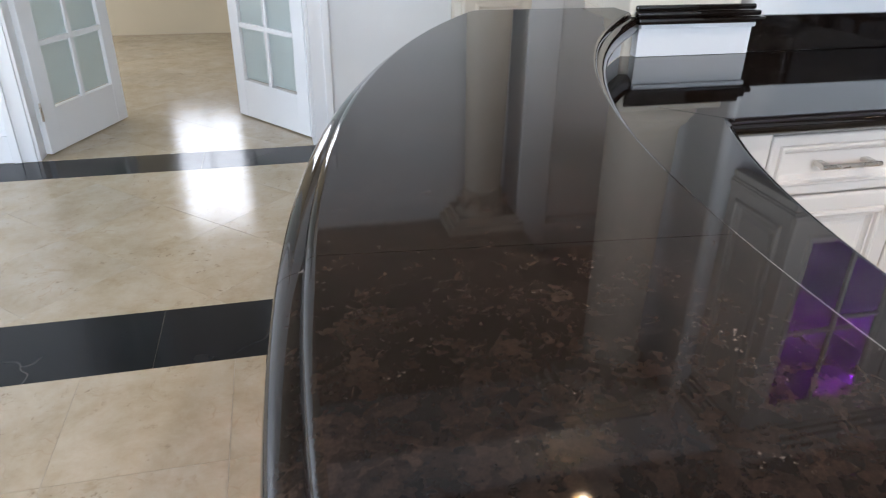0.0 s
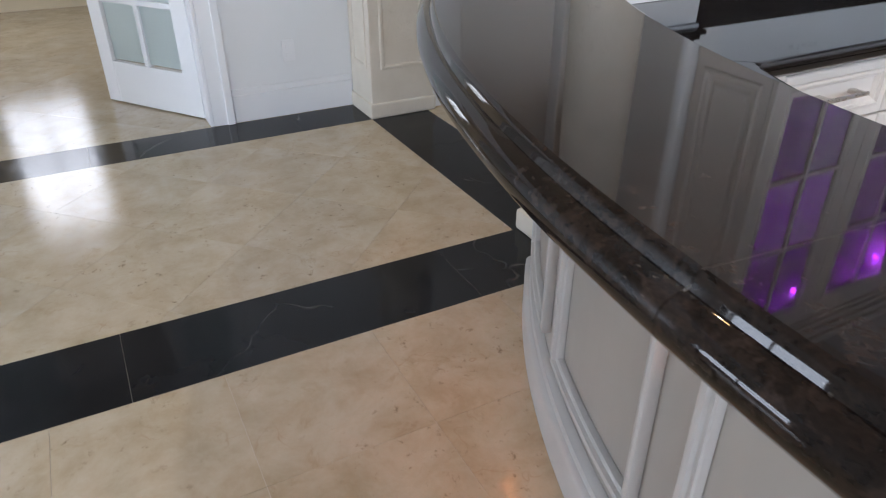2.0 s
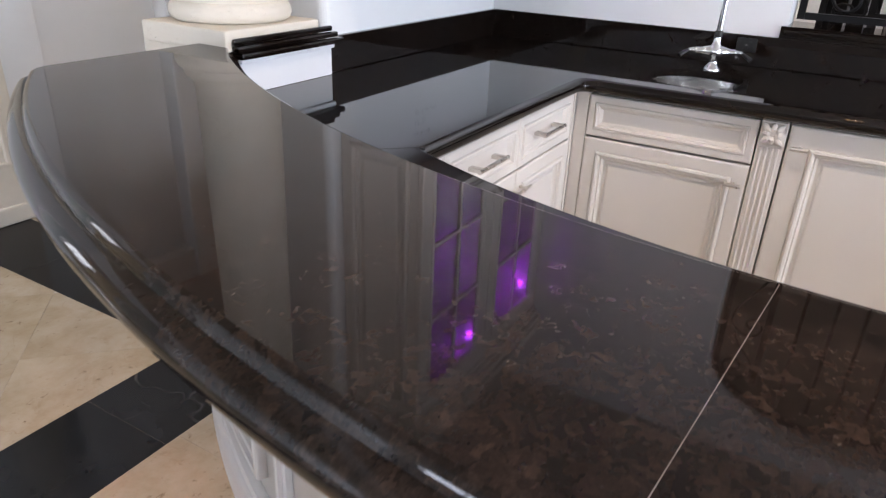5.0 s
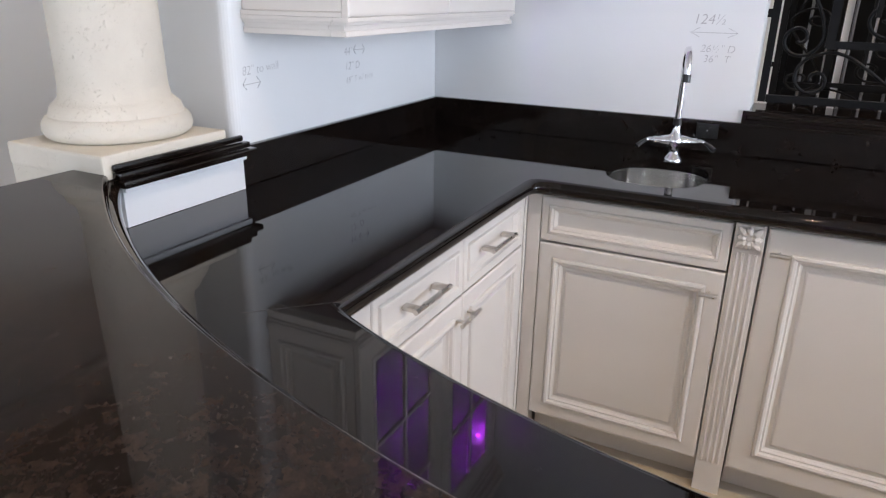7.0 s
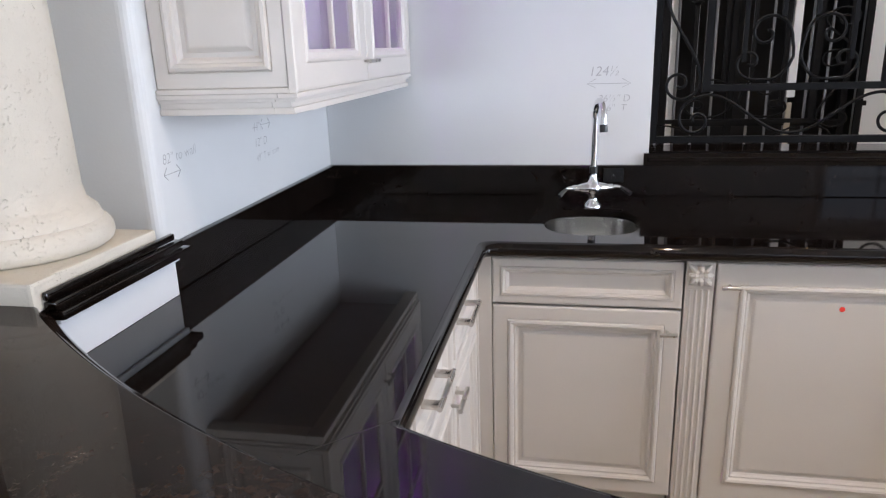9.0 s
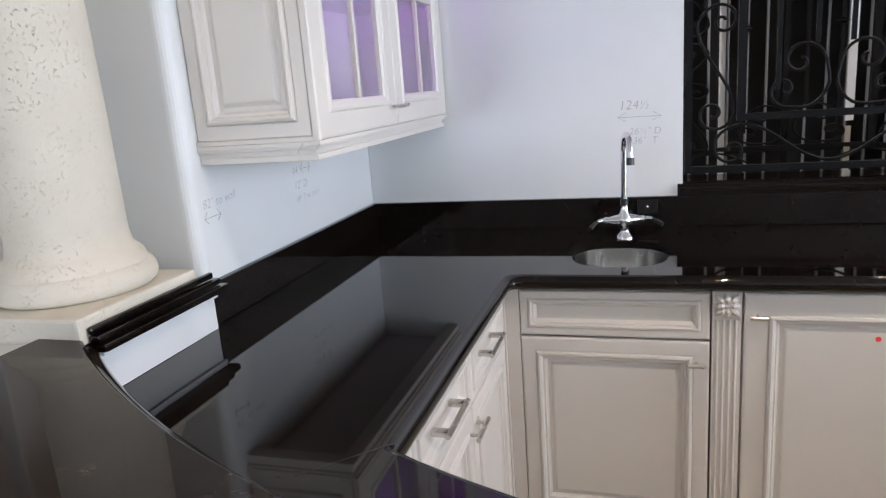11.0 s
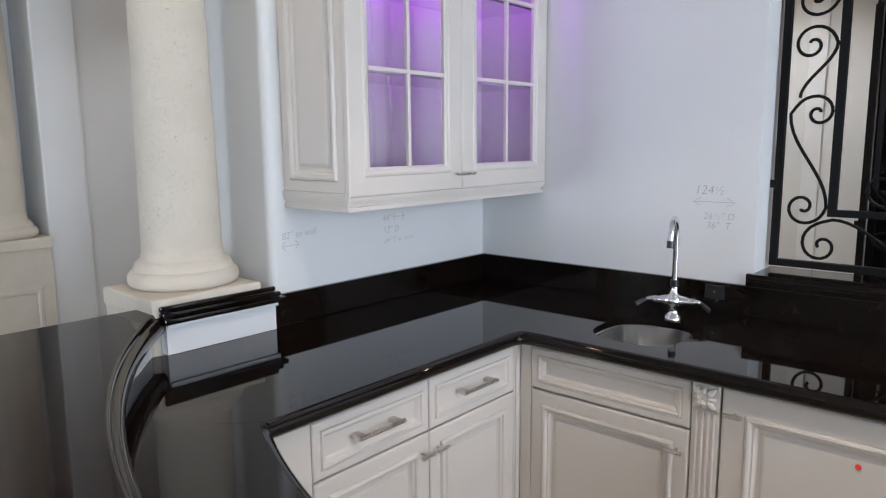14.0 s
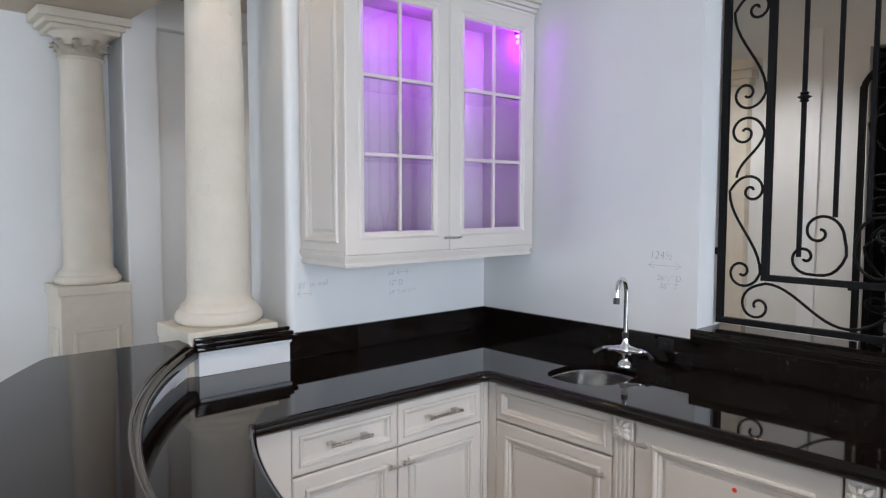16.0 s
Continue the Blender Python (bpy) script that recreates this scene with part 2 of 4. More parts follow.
PENCIL, _ = material("pencil_grey", (0.44, 0.44, 0.45), 0.8)
RED, _ = material("red_sticker", (0.85, 0.06, 0.04), 0.5)
DARK_SEAM, _ = material("dark_seam_resin", (0.035, 0.03, 0.027), 0.4)
SEAM, _ = material("pale_seam_resin", (0.24, 0.21, 0.19), 0.5)
GLASS, gb = material("clear_glass", (1, 1, 1), 0.0)
gb.inputs["Transmission Weight"].default_value = 1.0
gb.inputs["IOR"].default_value = 1.45
FROST, gb = material("frosted_glass", (0.70, 0.80, 0.80), 0.45)
gb.inputs["Transmission Weight"].default_value = 0.55


def glowing(name, colour, strength):
    m, b = material(name, colour, 0.4)
    b.inputs["Emission Color"].default_value = (*colour, 1)
    b.inputs["Emission Strength"].default_value = strength
    return m


WARM_GLOW = glowing("warm_lamp", (1.0, 0.60, 0.22), 70.0)
ORANGE_GLOW = glowing("orange_light_strip", (1.0, 0.34, 0.09), 40.0)
PURPLE_GLOW = glowing("purple_puck", (0.72, 0.22, 1.0), 6.0)

# ---- mesh helpers ----


def part(name, bm, mat, parent=None, label="", smooth=False, kind="", sharp=38.0):
    me = bpy.data.meshes.new(name)
    bmesh.ops.recalc_face_normals(bm, faces=bm.faces)
    if smooth:
        for f in bm.faces:
            f.smooth = True
        for e in bm.edges:
            if e.smooth and len(e.link_faces) == 2 and e.calc_face_angle(0) > radians(sharp):
                e.smooth = False
    bm.to_mesh(me)
    bm.free()
    me.materials.append(mat)
    ob = new(name, me)
    ob.parent = parent
    return tagged(ob, label=label, kind=kind)


def thing(name, label, category, m=None, group="", kind=""):
    ob = new(name)
    ob.empty_display_size = 0.05
    if m is not None:
        ob.matrix_world = m
    return tagged(ob, label, category, group, kind)


def bx(bm, x0, y0, z0, x1, y1, z1, bevel=0.0):
    r = bmesh.ops.create_cube(bm, size=1, matrix=Matrix.LocRotScale(((x0 + x1) / 2, (y0 + y1) / 2, (z0 + z1) / 2), None, (abs(x1 - x0), abs(y1 - y0), abs(z1 - z0))))
    if bevel:
        es = list({e for v in r["verts"] for e in v.link_edges})
        bmesh.ops.bevel(bm, geom=es, offset=bevel, segments=2, affect="EDGES", profile=0.6)
    return bm


def box(*a, bevel=0.0):
    return bx(bmesh.new(), *a, bevel=bevel)


def lathe(profile, n=40, bm=None, m=None):
    bm = bm or bmesh.new()
    rings = []
    for r, z in profile:
        rings.append([bm.verts.new((r * math.cos(2 * math.pi * i / n), r * math.sin(2 * math.pi * i / n), z)) for i in range(n)])
    for a, b in zip(rings, rings[1:]):
        for i in range(n):
            bm.faces.new((a[i], a[(i + 1) % n], b[(i + 1) % n], b[i]))
    bm.faces.new(rings[0][::-1])
    bm.faces.new(rings[-1])
    if m is not None:
        bmesh.ops.transform(bm, matrix=m, verts=[v for ring in rings for v in ring])
    return bm


def tube(bm, pts, r, n=8, square=False):
    pts = [Vector(p) for p in pts]
    rings = []
    up = None
    for i, p in enumerate(pts):
        d = (pts[min(i + 1, len(pts) - 1)] - pts[max(i - 1, 0)]).normalized()
        if up is None:
            up = d.orthogonal().normalized() if abs(d.x) > 0.5 else Vector((1, 0, 0))
        up = (up - d * up.dot(d)).normalized()
        side = d.cross(up)
        rr = r[i] if isinstance(r, (list, tuple)) else r
        k = 4 if square else n
        off = math.pi / 4 if square else 0
        rings.append([bm.verts.new(p + (up * math.cos(off + 2 * math.pi * j / k) + side * math.sin(off + 2 * math.pi * j / k)) * rr) for j in range(k)])
    for a, b in zip(rings, rings[1:]):
        for j in range(len(a)):
            bm.faces.new((a[j], a[(j + 1) % len(a)], b[(j + 1) % len(a)], b[j]))
    bm.faces.new(rings[0][::-1])
    bm.faces.new(rings[-1])
    return bm


def ring_panel(w, h, profile, nseg=1, hole=False, warp=None, bm=None, x0=0.0, z0=0.0):
    """Concentric rectangles (inset, height): a moulded front over x0..x0+w, z0..z0+h that faces -y."""
    bm = bm or bmesh.new()
    warp = warp or (lambda p: p)
    rings = []
    for inset, d in profile:
        xa, xb, za, zb = x0 + inset, x0 + w - inset, z0 + inset, z0 + h - inset
        pts = [(xa + (xb - xa) * i / nseg, za) for i in range(nseg)] + [(xb, za)] + [(xb + (xa - xb) * i / nseg, zb) for i in range(nseg)] + [(xa, zb)]
        pts = pts[:nseg] + [(xb, za)] + pts[nseg + 1:2 * nseg + 1] + [(xa, zb)]
        rings.append([bm.verts.new(warp(Vector((x, -d, z)))) for x, z in pts])
    for a, b in zip(rings, rings[1:]):
        k = len(a)
        for i in range(k):
            bm.faces.new((a[i], a[(i + 1) % k], b[(i + 1) % k], b[i]))
    if not hole:
        bm.faces.new(rings[-1])
    return bm


def prism(outline, z0, z1, holes=()):
    """A slab from a plan outline with holes."""
    bm = bmesh.new()
    loops = [outline, *holes]
    tops, bottoms = [], []
    for loop in loops:
        for z, store in ((z1, tops), (z0, bottoms)):
            vs = [bm.verts.new((x, y, z)) for x, y in loop]
            es = [bm.edges.new((vs[i], vs[(i + 1) % len(vs)])) for i in range(len(vs))]
            store.append((vs, es))
    for store in (tops, bottoms):
        bmesh.ops.triangle_fill(bm, use_beauty=True, edges=[e for _, es in store for e in es])
    for (a, _), (b, _) in zip(tops, bottoms):
        for i in range(len(a)):
            bm.faces.new((a[i], a[(i + 1) % len(a)], b[(i + 1) % len(a)], b[i]))
    return bm


def upright(bm, m):
    bmesh.ops.transform(bm, matrix=m, verts=bm.verts)
    return bm


CX, CY = 0.30, -1.65                     # centre of the curved bar


def on_arc(r, a, z=0.0):
    a = radians(a)
    return Vector((CX - r * math.cos(a), CY + r * math.sin(a), z))


def arc_sweep(profile, a0, a1, n, bm=None, closed=True):
    """Sweeps a closed (r, z) section round the bar's centre from a0 to a1 degrees."""
    bm = bm or bmesh.new()
    rings = [[bm.verts.new(on_arc(r, a0 + (a1 - a0) * i / n, z)) for r, z in profile] for i in range(n + 1)]
    k = len(profile)
    for a, b in zip(rings, rings[1:]):
        for j in range(k):
            bm.faces.new((a[j], a[(j + 1) % k], b[(j + 1) % k], b[j]))
    bm.faces.new(rings[0])
    bm.faces.new(rings[-1][::-1])
    return bm


def resample(pts, n):
    pts = [Vector(p) for p in pts]
    d = [0.0]
    for a, b in zip(pts, pts[1:]):
        d.append(d[-1] + (b - a).length)
    out, j = [], 0
    for i in range(n):
        s = d[-1] * i / (n - 1)
        while j < len(pts) - 2 and d[j + 1] < s:
            j += 1
        f = (s - d[j]) / max(1e-9, d[j + 1] - d[j])
        out.append(pts[j].lerp(pts[j + 1], min(1, f)))
    return out

# ---- the setting: floors, walls, ceilings ----
CEILING, GALLERY = 2.90, 2.64
floor = part("floor", box(-7.1, -6.6, -0.12, 2.1, 6.2, -0.0012), GROUT, None, "polished cream marble floor with black marble bands", kind="structure")
tagged(floor, category="floor")


def wall(name, bm, label, mat=WALL):
    ob = part(name, bm, mat, None, label, kind="structure")
    return tagged(ob, category="wall")


def wall_xz(outline, holes, y0, y1):
    """A wall that stands along x: outline and holes in (x, z)."""
    return upright(prism(outline, -y1, -y0, holes), Matrix.Rotation(radians(90), 4, "X"))


def wall_yz(outline, holes, x0, x1):
    """A wall that stands along y: outline and holes in (y, z)."""
    bm = prism(outline, x0, x1, holes)
    return upright(bm, Matrix(((0, 0, 1, 0), (1, 0, 0, 0), (0, 1, 0, 0), (0, 0, 0, 1))))


def rect(a0, b0, a1, b1):
    return [(a0, b0), (a1, b0), (a1, b1), (a0, b1)]


# wall behind the upper cabinet, with a rounded free end beside the column, and the header over the opening
end = [(-1.118 + 0.03 * math.cos(a) - 0.0, 0.03 + 0.03 * math.sin(a)) for a in [math.pi + math.pi / 2 * i / 6 for i in range(7)]]
end2 = [(-1.118 + 0.03 * math.cos(a), 0.32 + 0.03 * math.sin(a)) for a in [math.pi / 2 + math.pi / 2 * i / 6 for i in range(7)]]
wall("wall_cabinet", prism([*end, (0.2, 0.0), (0.2, 0.35), *end2], 0.0, CEILING), "white painted plaster wall with a rounded free end")
wall("wall_header", box(-6.98, 0.0, GALLERY, -1.15, 0.35, CEILING, bevel=0.006), "white painted beam over the column opening")
# wall behind the sink, with the arched opening
G0, G1 = -1.190, -2.180
arch = [(G0, 1.03), (G0, 2.50)] + [((G0 + G1) / 2 + (G0 - G1) / 2 * math.cos(a), 2.50 + 0.28 * math.sin(a)) for a in [math.pi * i / 16 for i in range(1, 16)]] + [(G1, 2.50), (G1, 1.03)]
wall("wall_sink", wall_yz([(-6.45, 0), (-0.002, 0), (-0.002, CEILING), (-6.45, CEILING)], [arch], 0.0, 0.2), "white painted plaster wall with an arched iron-grilled opening")
# wall with the french doors
wall("wall_north", wall_xz([(-6.98, 0), (-3.93, 0), (-3.93, 2.14), (-2.41, 2.14), (-2.41, 0), (-1.21, 0), (-1.21, 2.9), (-6.98, 2.9)], [], 2.08, 2.20), "white painted wall with open french doors")
wall("wall_hall", box(-0.998, 1.92, 0, 1.98, 2.06, CEILING), "white painted hall wall")
for xa, xb in ((-1.205, -1.0), (-0.285, -0.09)):
    wall("wall_pier", box(xa, 1.815, 0, xb, 2.19, CEILING, bevel=0.012), "white painted wall pier with a flared base")
    part("baseboard", box(xa - 0.012, 1.80, 0.0, xb + 0.012, 1.84, 0.17, bevel=0.008), TRIM, None, "white painted baseboard", kind="structure")
wall("wall_hall_header", box(-0.999, 1.835, 2.625, -0.286, 1.918, 2.818, bevel=0.006), "white painted header between two wall piers")
wall("wall_east", wall_yz([(-3.42, 0), (2.05, 0), (2.05, CEILING), (-3.42, CEILING)], [rect(-2.56, 0.0, -1.20, 2.45)], 1.90, 2.02), "cream painted wall with a dark doorway", EAST)
south_holes = [rect(wx - 0.66, 0.42, wx + 0.66, 2.68) for wx in (-5.6, -3.7, -1.15)]
wall("wall_south", wall_xz(rect(-7.0, 0, 2.0, CEILING), south_holes, -6.5, -6.38), "white painted wall with tall windows")
# openings at 1.15 and 4.2 are unseen, added to house the fill lamps
WEST_WINDOWS = ((-4.7, 2.26), (1.15, 1.24), (4.2, 2.26))
west_holes = [rect(wy - 0.66, 0.42, wy + 0.66, 0.42 + wh) for wy, wh in WEST_WINDOWS]
wall("wall_west", wall_yz(rect(-6.37, 0, 6.0, CEILING), west_holes, -7.0, -6.88), "white painted wall with tall windows")
wall("wall_east_end", box(0.201, -3.55, 0, 1.899, -3.43, CEILING), "white painted end wall", EAST)
wall("wall_far", wall_xz(rect(-6.87, 0, -1.3, CEILING), [rect(-3.82, 0.86, -3.02, 2.26)], 6.05, 6.17), "cream painted wall with a bright shuttered window", BEIGE_WALL)
wall("wall_far_side", box(-1.42, 2.21, 0, -1.30, 6.04, CEILING), "cream painted side wall", BEIGE_WALL)

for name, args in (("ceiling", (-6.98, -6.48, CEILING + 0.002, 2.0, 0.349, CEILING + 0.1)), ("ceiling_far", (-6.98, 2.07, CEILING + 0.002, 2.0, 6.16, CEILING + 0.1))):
    tagged(part(name, box(*args), CEIL, None, "flat ceiling in darkened grey-cream paint", kind="structure"), category="ceiling")
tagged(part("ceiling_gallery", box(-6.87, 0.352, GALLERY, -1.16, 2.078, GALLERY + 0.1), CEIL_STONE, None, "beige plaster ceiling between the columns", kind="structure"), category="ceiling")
tagged(part("ceiling_hall", box(-1.157, 0.352, 2.82, 2.0, 1.918, 2.88), CEIL, None, "hall ceiling in darkened grey-cream paint", kind="structure"), category="ceiling")

# baseboards and door casing
for a in ((-2.29, 2.062, -1.60, 2.079), (-6.87, 2.062, -4.05, 2.079), (-0.90, 1.902, -0.30, 1.919)):
    b = bx(bmesh.new(), a[0], a[1], 0.0005, a[2], a[3], 0.15, bevel=0.003)
    bx(b, a[0], a[1] + 0.006, 0.15, a[2], a[3], 0.185, bevel=0.004)
    part("baseboard", b, TRIM, None, "white painted stepped baseboard", kind="structure")
casing = thing("door_casing", "white painted moulded door casing", "door frame", kind="structure")
for s, x in ((1, -2.41), (-1, -3.93)):
    b = bmesh.new()
    bx(b, x, 2.058, 0.0005, x + s * 0.105, 2.079, 2.14, bevel=0.003)
    bx(b, x + s * 0.075, 2.045, 0.0005, x + s * 0.115, 2.06, 2.14, bevel=0.004)
    bx(b, x - s * 0.018, 2.062, 0.0005, x - s * 0.001, 2.215, 2.125, bevel=0.003)
    part("jamb", b, TRIM, casing)
part("head", bx(box(-4.045, 2.05, 2.142, -2.295, 2.079, 2.25, bevel=0.005), -3.93, 2.062, 2.126, -2.41, 2.215, 2.139), TRIM, casing)

# windows
def window(name, m, w, h, cols, rows, louvres=0.0):
    win = thing(name, "white framed window bright with daylight", "window", m, kind="structure")
    b = ring_panel(w, h, [(0, 0.0), (0, 0.03), (0.05, 0.03), (0.05, 0.0)], hole=True, x0=-w / 2)
    part("window_frame", b, TRIM, win)
    b = bmesh.new()
    for i in range(1, cols):
        bx(b, -w / 2 + w * i / cols - 0.012, -0.025, 0.05, -w / 2 + w * i / cols + 0.012, -0.003, h - 0.05)
    for i in range(1, rows):
        bx(b, -w / 2 + 0.05, -0.022, h * i / rows - 0.012, w / 2 - 0.05, -0.005, h * i / rows + 0.012)
    part("glazing_bars", b, TRIM, win)
    part("window_sill", box(-w / 2 - 0.06, -0.09, -0.045, w / 2 + 0.06, 0.02, -0.005, bevel=0.006), TRIM, win)
    z = 0.06
    while z < louvres:
        part("slat", upright(box(-w / 2 + 0.05, -0.03, -0.004, w / 2 - 0.05, 0.03, 0.004), pose(0, -0.06, z, 35)), TRIM, win)
        z += 0.065
    return win


window("window_1", pose(-3.42, 6.03, 0.86), 0.80, 1.40, 2, 3, 0.7)
for i, wx in enumerate((-5.6, -3.7, -1.15)):
    window(f"window_{i + 2}", pose(wx, -6.36, 0.42, 0, 0, 180), 1.32, 2.26, 2, 4)
# includes the two added windows in front of the fill lamps
for i, (wy, wh) in enumerate(WEST_WINDOWS):
    window(f"window_{i + 5}", pose(-6.86, wy, 0.42, 0, 0, 90), 1.32, wh, 2, 4 if wh > 2 else 2)

# ---- french doors ----


def french_leaf(m, label):
    d = thing("door_1" if "facing" not in label else "door_2", label, "door", m, "pair of french doors", "structure")
    W, H, T = 0.76, 2.10, 0.042
    b = bmesh.new()
    bx(b, 0, 0, 0.008, 0.112, T, H, bevel=0.004)
    bx(b, W - 0.10, 0, 0.008, W, T, H, bevel=0.004)
    bx(b, 0.10, 0.001, 0.008, W - 0.10, T - 0.001, 0.25, bevel=0.004)
    bx(b, 0.10, 0.001, H - 0.11, W - 0.10, T - 0.001, H, bevel=0.004)
    part("leaf_frame", b, TRIM, d)
    rows, cols = 5, 2
    gw, gh = (W - 0.20) / cols, (H - 0.36) / rows
    b = bmesh.new()
    for i in range(1, cols):
        bx(b, 0.10 + gw * i - 0.016, 0.003, 0.25, 0.10 + gw * i + 0.016, T - 0.003, H - 0.11, bevel=0.004)
    for j in range(1, rows):
        bx(b, 0.10, 0.004, 0.25 + gh * j - 0.016, W - 0.10, T - 0.004, 0.25 + gh * j + 0.016, bevel=0.004)
    part("muntins", b, TRIM, d)
    for i in range(cols):
        for j in range(rows):
            part("pane", box(0.10 + gw * i + 0.012, 0.016, 0.25 + gh * j + 0.012, 0.10 + gw * (i + 1) - 0.012, 0.026, 0.25 + gh * (j + 1) - 0.012), FROST, d, "frosted glass pane")
    for z in (0.25, 1.05, 1.85):
        part("hinge", lathe([(0.007, -0.05), (0.007, 0.05)], 10, m=pose(-0.004, 0.0, z)), NICKEL, d)
    return d


french_leaf(pose(-3.876, 2.150, 0, 0, 0, 67.6), "white french door leaf with frosted panes, swung open")
french_leaf(pose(-2.399, 2.217, 0, 0, 0, 125.0), "white french door leaf with frosted panes, open and facing its pair")

# ---- columns on pedestals ----


def capital(parent, z):
    b = lathe([(0.112, z), (0.122, z + 0.006), (0.126, z + 0.012), (0.120, z + 0.020), (0.110, z + 0.028), (0.116, z + 0.09), (0.145, z + 0.135), (0.168, z + 0.150)], 32)
    part("capital_bell", b, STONE, parent, smooth=True)
    for n, h, r, off in ((8, 0.062, 0.114, 0), (8, 0.108, 0.112, 22.5)):
        for i in range(n):
            b = bmesh.new()
            rows = []
            for k in range(7):
                s = k / 6
                w = 0.041 * (1 - 0.55 * s ** 2) * (1.0 if k % 2 else 0.88)
                rr = r + 0.008 + 0.045 * s ** 3
                zz = z + 0.024 + h * (s if s < 0.85 else 1.7 - s)
                rows.append([b.verts.new((rr - 0.012 * abs(t) ** 2, w * t, zz - 0.006 * abs(t))) for t in (-1, -0.4, 0, 0.4, 1)])
            for p, q in zip(rows, rows[1:]):
                for j in range(4):
                    b.faces.new((p[j], p[j + 1], q[j + 1], q[j]))
            bmesh.ops.solidify(b, geom=list(b.faces), thickness=0.008)
            upright(b, Matrix.Rotation(radians(off + 360 / n * i), 4, "Z"))
            part("leaf", b, STONE, parent, smooth=True)
    b = box(-0.185, -0.14, z + 0.150, 0.185, 0.14, z + 0.178, bevel=0.010)
    bx(b, -0.215, -0.143, z + 0.178, 0.215, 0.143, z + 0.212, bevel=0.012)
    bx(b, -0.245, -0.146, z + 0.212, 0.245, 0.146, 2.638, bevel=0.008)
    part("abacus", b, STONE, parent)


def column(label, cx, y0, y1, cy, px, slab, k):
    """Pedestal over y0..y1, slab (x0, y0, x1, y1) on it, and a round column at (cx, cy) scaled by k."""
    c = thing("column", label, "column", pose(cx, cy, 0), "stone columns of the opening")
    ya, yb = y0 - cy, y1 - cy
    b = box(px - 0.190, ya, 0.0, px + 0.190, yb, 1.025, bevel=0.006)
    part("pedestal", b, STONE, c)
    part("base_moulding", box(px - 0.203, ya - 0.013, 0.0, px + 0.203, yb + 0.013, 0.085, bevel=0.012), STONE, c)
    groove = [(0, -0.001), (0, 0.006), (0.006, 0.009), (0.018, 0.009), (0.024, 0.003), (0.024, -0.001)]
    part("panel_frame", upright(ring_panel(0.26, 0.56, groove, hole=True, x0=-0.13, z0=0.27), pose(px, ya, 0)), STONE, c)
    part("panel_frame", upright(ring_panel(yb - ya - 0.1, 0.56, groove, hole=True, x0=-(yb - ya) / 2 + 0.05, z0=0.27), pose(px - 0.190, (ya + yb) / 2, 0, 0, 0, -90)), STONE, c)
    part("panel_frame", upright(ring_panel(0.26, 0.56, groove, hole=True, x0=-0.13, z0=0.27), pose(px, yb, 0, 0, 0, 180)), STONE, c)
    part("plinth_slab", box(slab[0] - cx, slab[1] - cy, 1.025, slab[2] - cx, slab[3] - cy, 1.080, bevel=0.007), STONE, c)
    prof = [(0.178, 1.080), (0.190, 1.087), (0.196, 1.100), (0.194, 1.116), (0.186, 1.128), (0.176, 1.133), (0.173, 1.142), (0.168, 1.154), (0.156, 1.163), (0.146, 1.172), (0.1405, 1.20)]
    part("column_base", lathe([(r * k, z) for r, z in prof], 56), STONE, c, smooth=True)
    shaft = [(0.1405, 1.20), (0.138, 1.45), (0.1325, 1.75), (0.126, 2.10), (0.120, 2.39)]
    part("shaft", lathe([(r * k, z) for r, z in shaft], 56), STONE, c, smooth=True)
    capital(c, 2.375)
    return c


column("pitted cream coral-stone column on a pedestal beside the bar", -1.3785, 0.003, 0.312, 0.155, 0.0, (-1.583, -0.033, -1.215, 0.292), 0.875)
column("cream stone column with leafy capital on a panelled pedestal", -1.402, 1.775, 2.075, 1.930, 0.0, (-1.606, 1.760, -1.205, 2.077), 0.93)

# ---- curved bar ----
BAR = 1.04
A0, A1 = -52.0, 38.2
bar = thing("bar_counter", "curved grey-cream panelled bar with lightened grey mouldings under dark granite", "bar counter", None, kind="")
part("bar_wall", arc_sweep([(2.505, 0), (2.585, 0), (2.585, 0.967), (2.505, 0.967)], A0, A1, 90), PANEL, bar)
part("inner_riser", arc_sweep([(2.496, 0.912), (2.5045, 0.912), (2.5045, 0.967), (2.496, 0.967)], A0, 41.0, 90), TRIM, bar, "white painted riser")
skirt = [(2.586, 0), (2.628, 0), (2.628, 0.095), (2.622, 0.105), (2.612, 0.110), (2.608, 0.125), (2.596, 0.132), (2.586, 0.134)]
part("skirting", arc_sweep(skirt, A0, A1 - 0.2, 90), LIT_MOULD, bar, "grey skirting painted lighter as if lit", smooth=True)
mould = [(0, 0.0), (0, 0.019), (0.003, 0.025), (0.010, 0.0275), (0.017, 0.025), (0.020, 0.016), (0.025, 0.015), (0.029, 0.0175), (0.034, 0.0145), (0.037, 0.005), (0.037, 0.0)]
for k in range(6):
    a_lo = 25.8 - 12.95 * k
    half = radians(10.45) * 2.586 / 2
    def bend(p, mid=a_lo + 10.45 / 2):
        return on_arc(2.586 - p.y, mid - math.degrees(p.x / 2.586), p.z)
    part("panel_moulding", ring_panel(2 * half, 0.535, mould, nseg=14, hole=True, warp=bend, x0=-half, z0=0.20), LIT_MOULD, bar, "grey picture-frame moulding painted lighter as if lit", smooth=True)

nose = [(-0.10, -0.0), (0.0, 0.0), (0.005, -0.0015), (0.009, -0.005), (0.011, -0.011), (0.013, -0.016), (0.020, -0.017), (0.030, -0.021), (0.038, -0.029), (0.041, -0.040), (0.039, -0.052), (0.032, -0.062), (0.020, -0.068), (0.006, -0.071), (-0.10, -0.072)]


SEAM_AT = 5.2


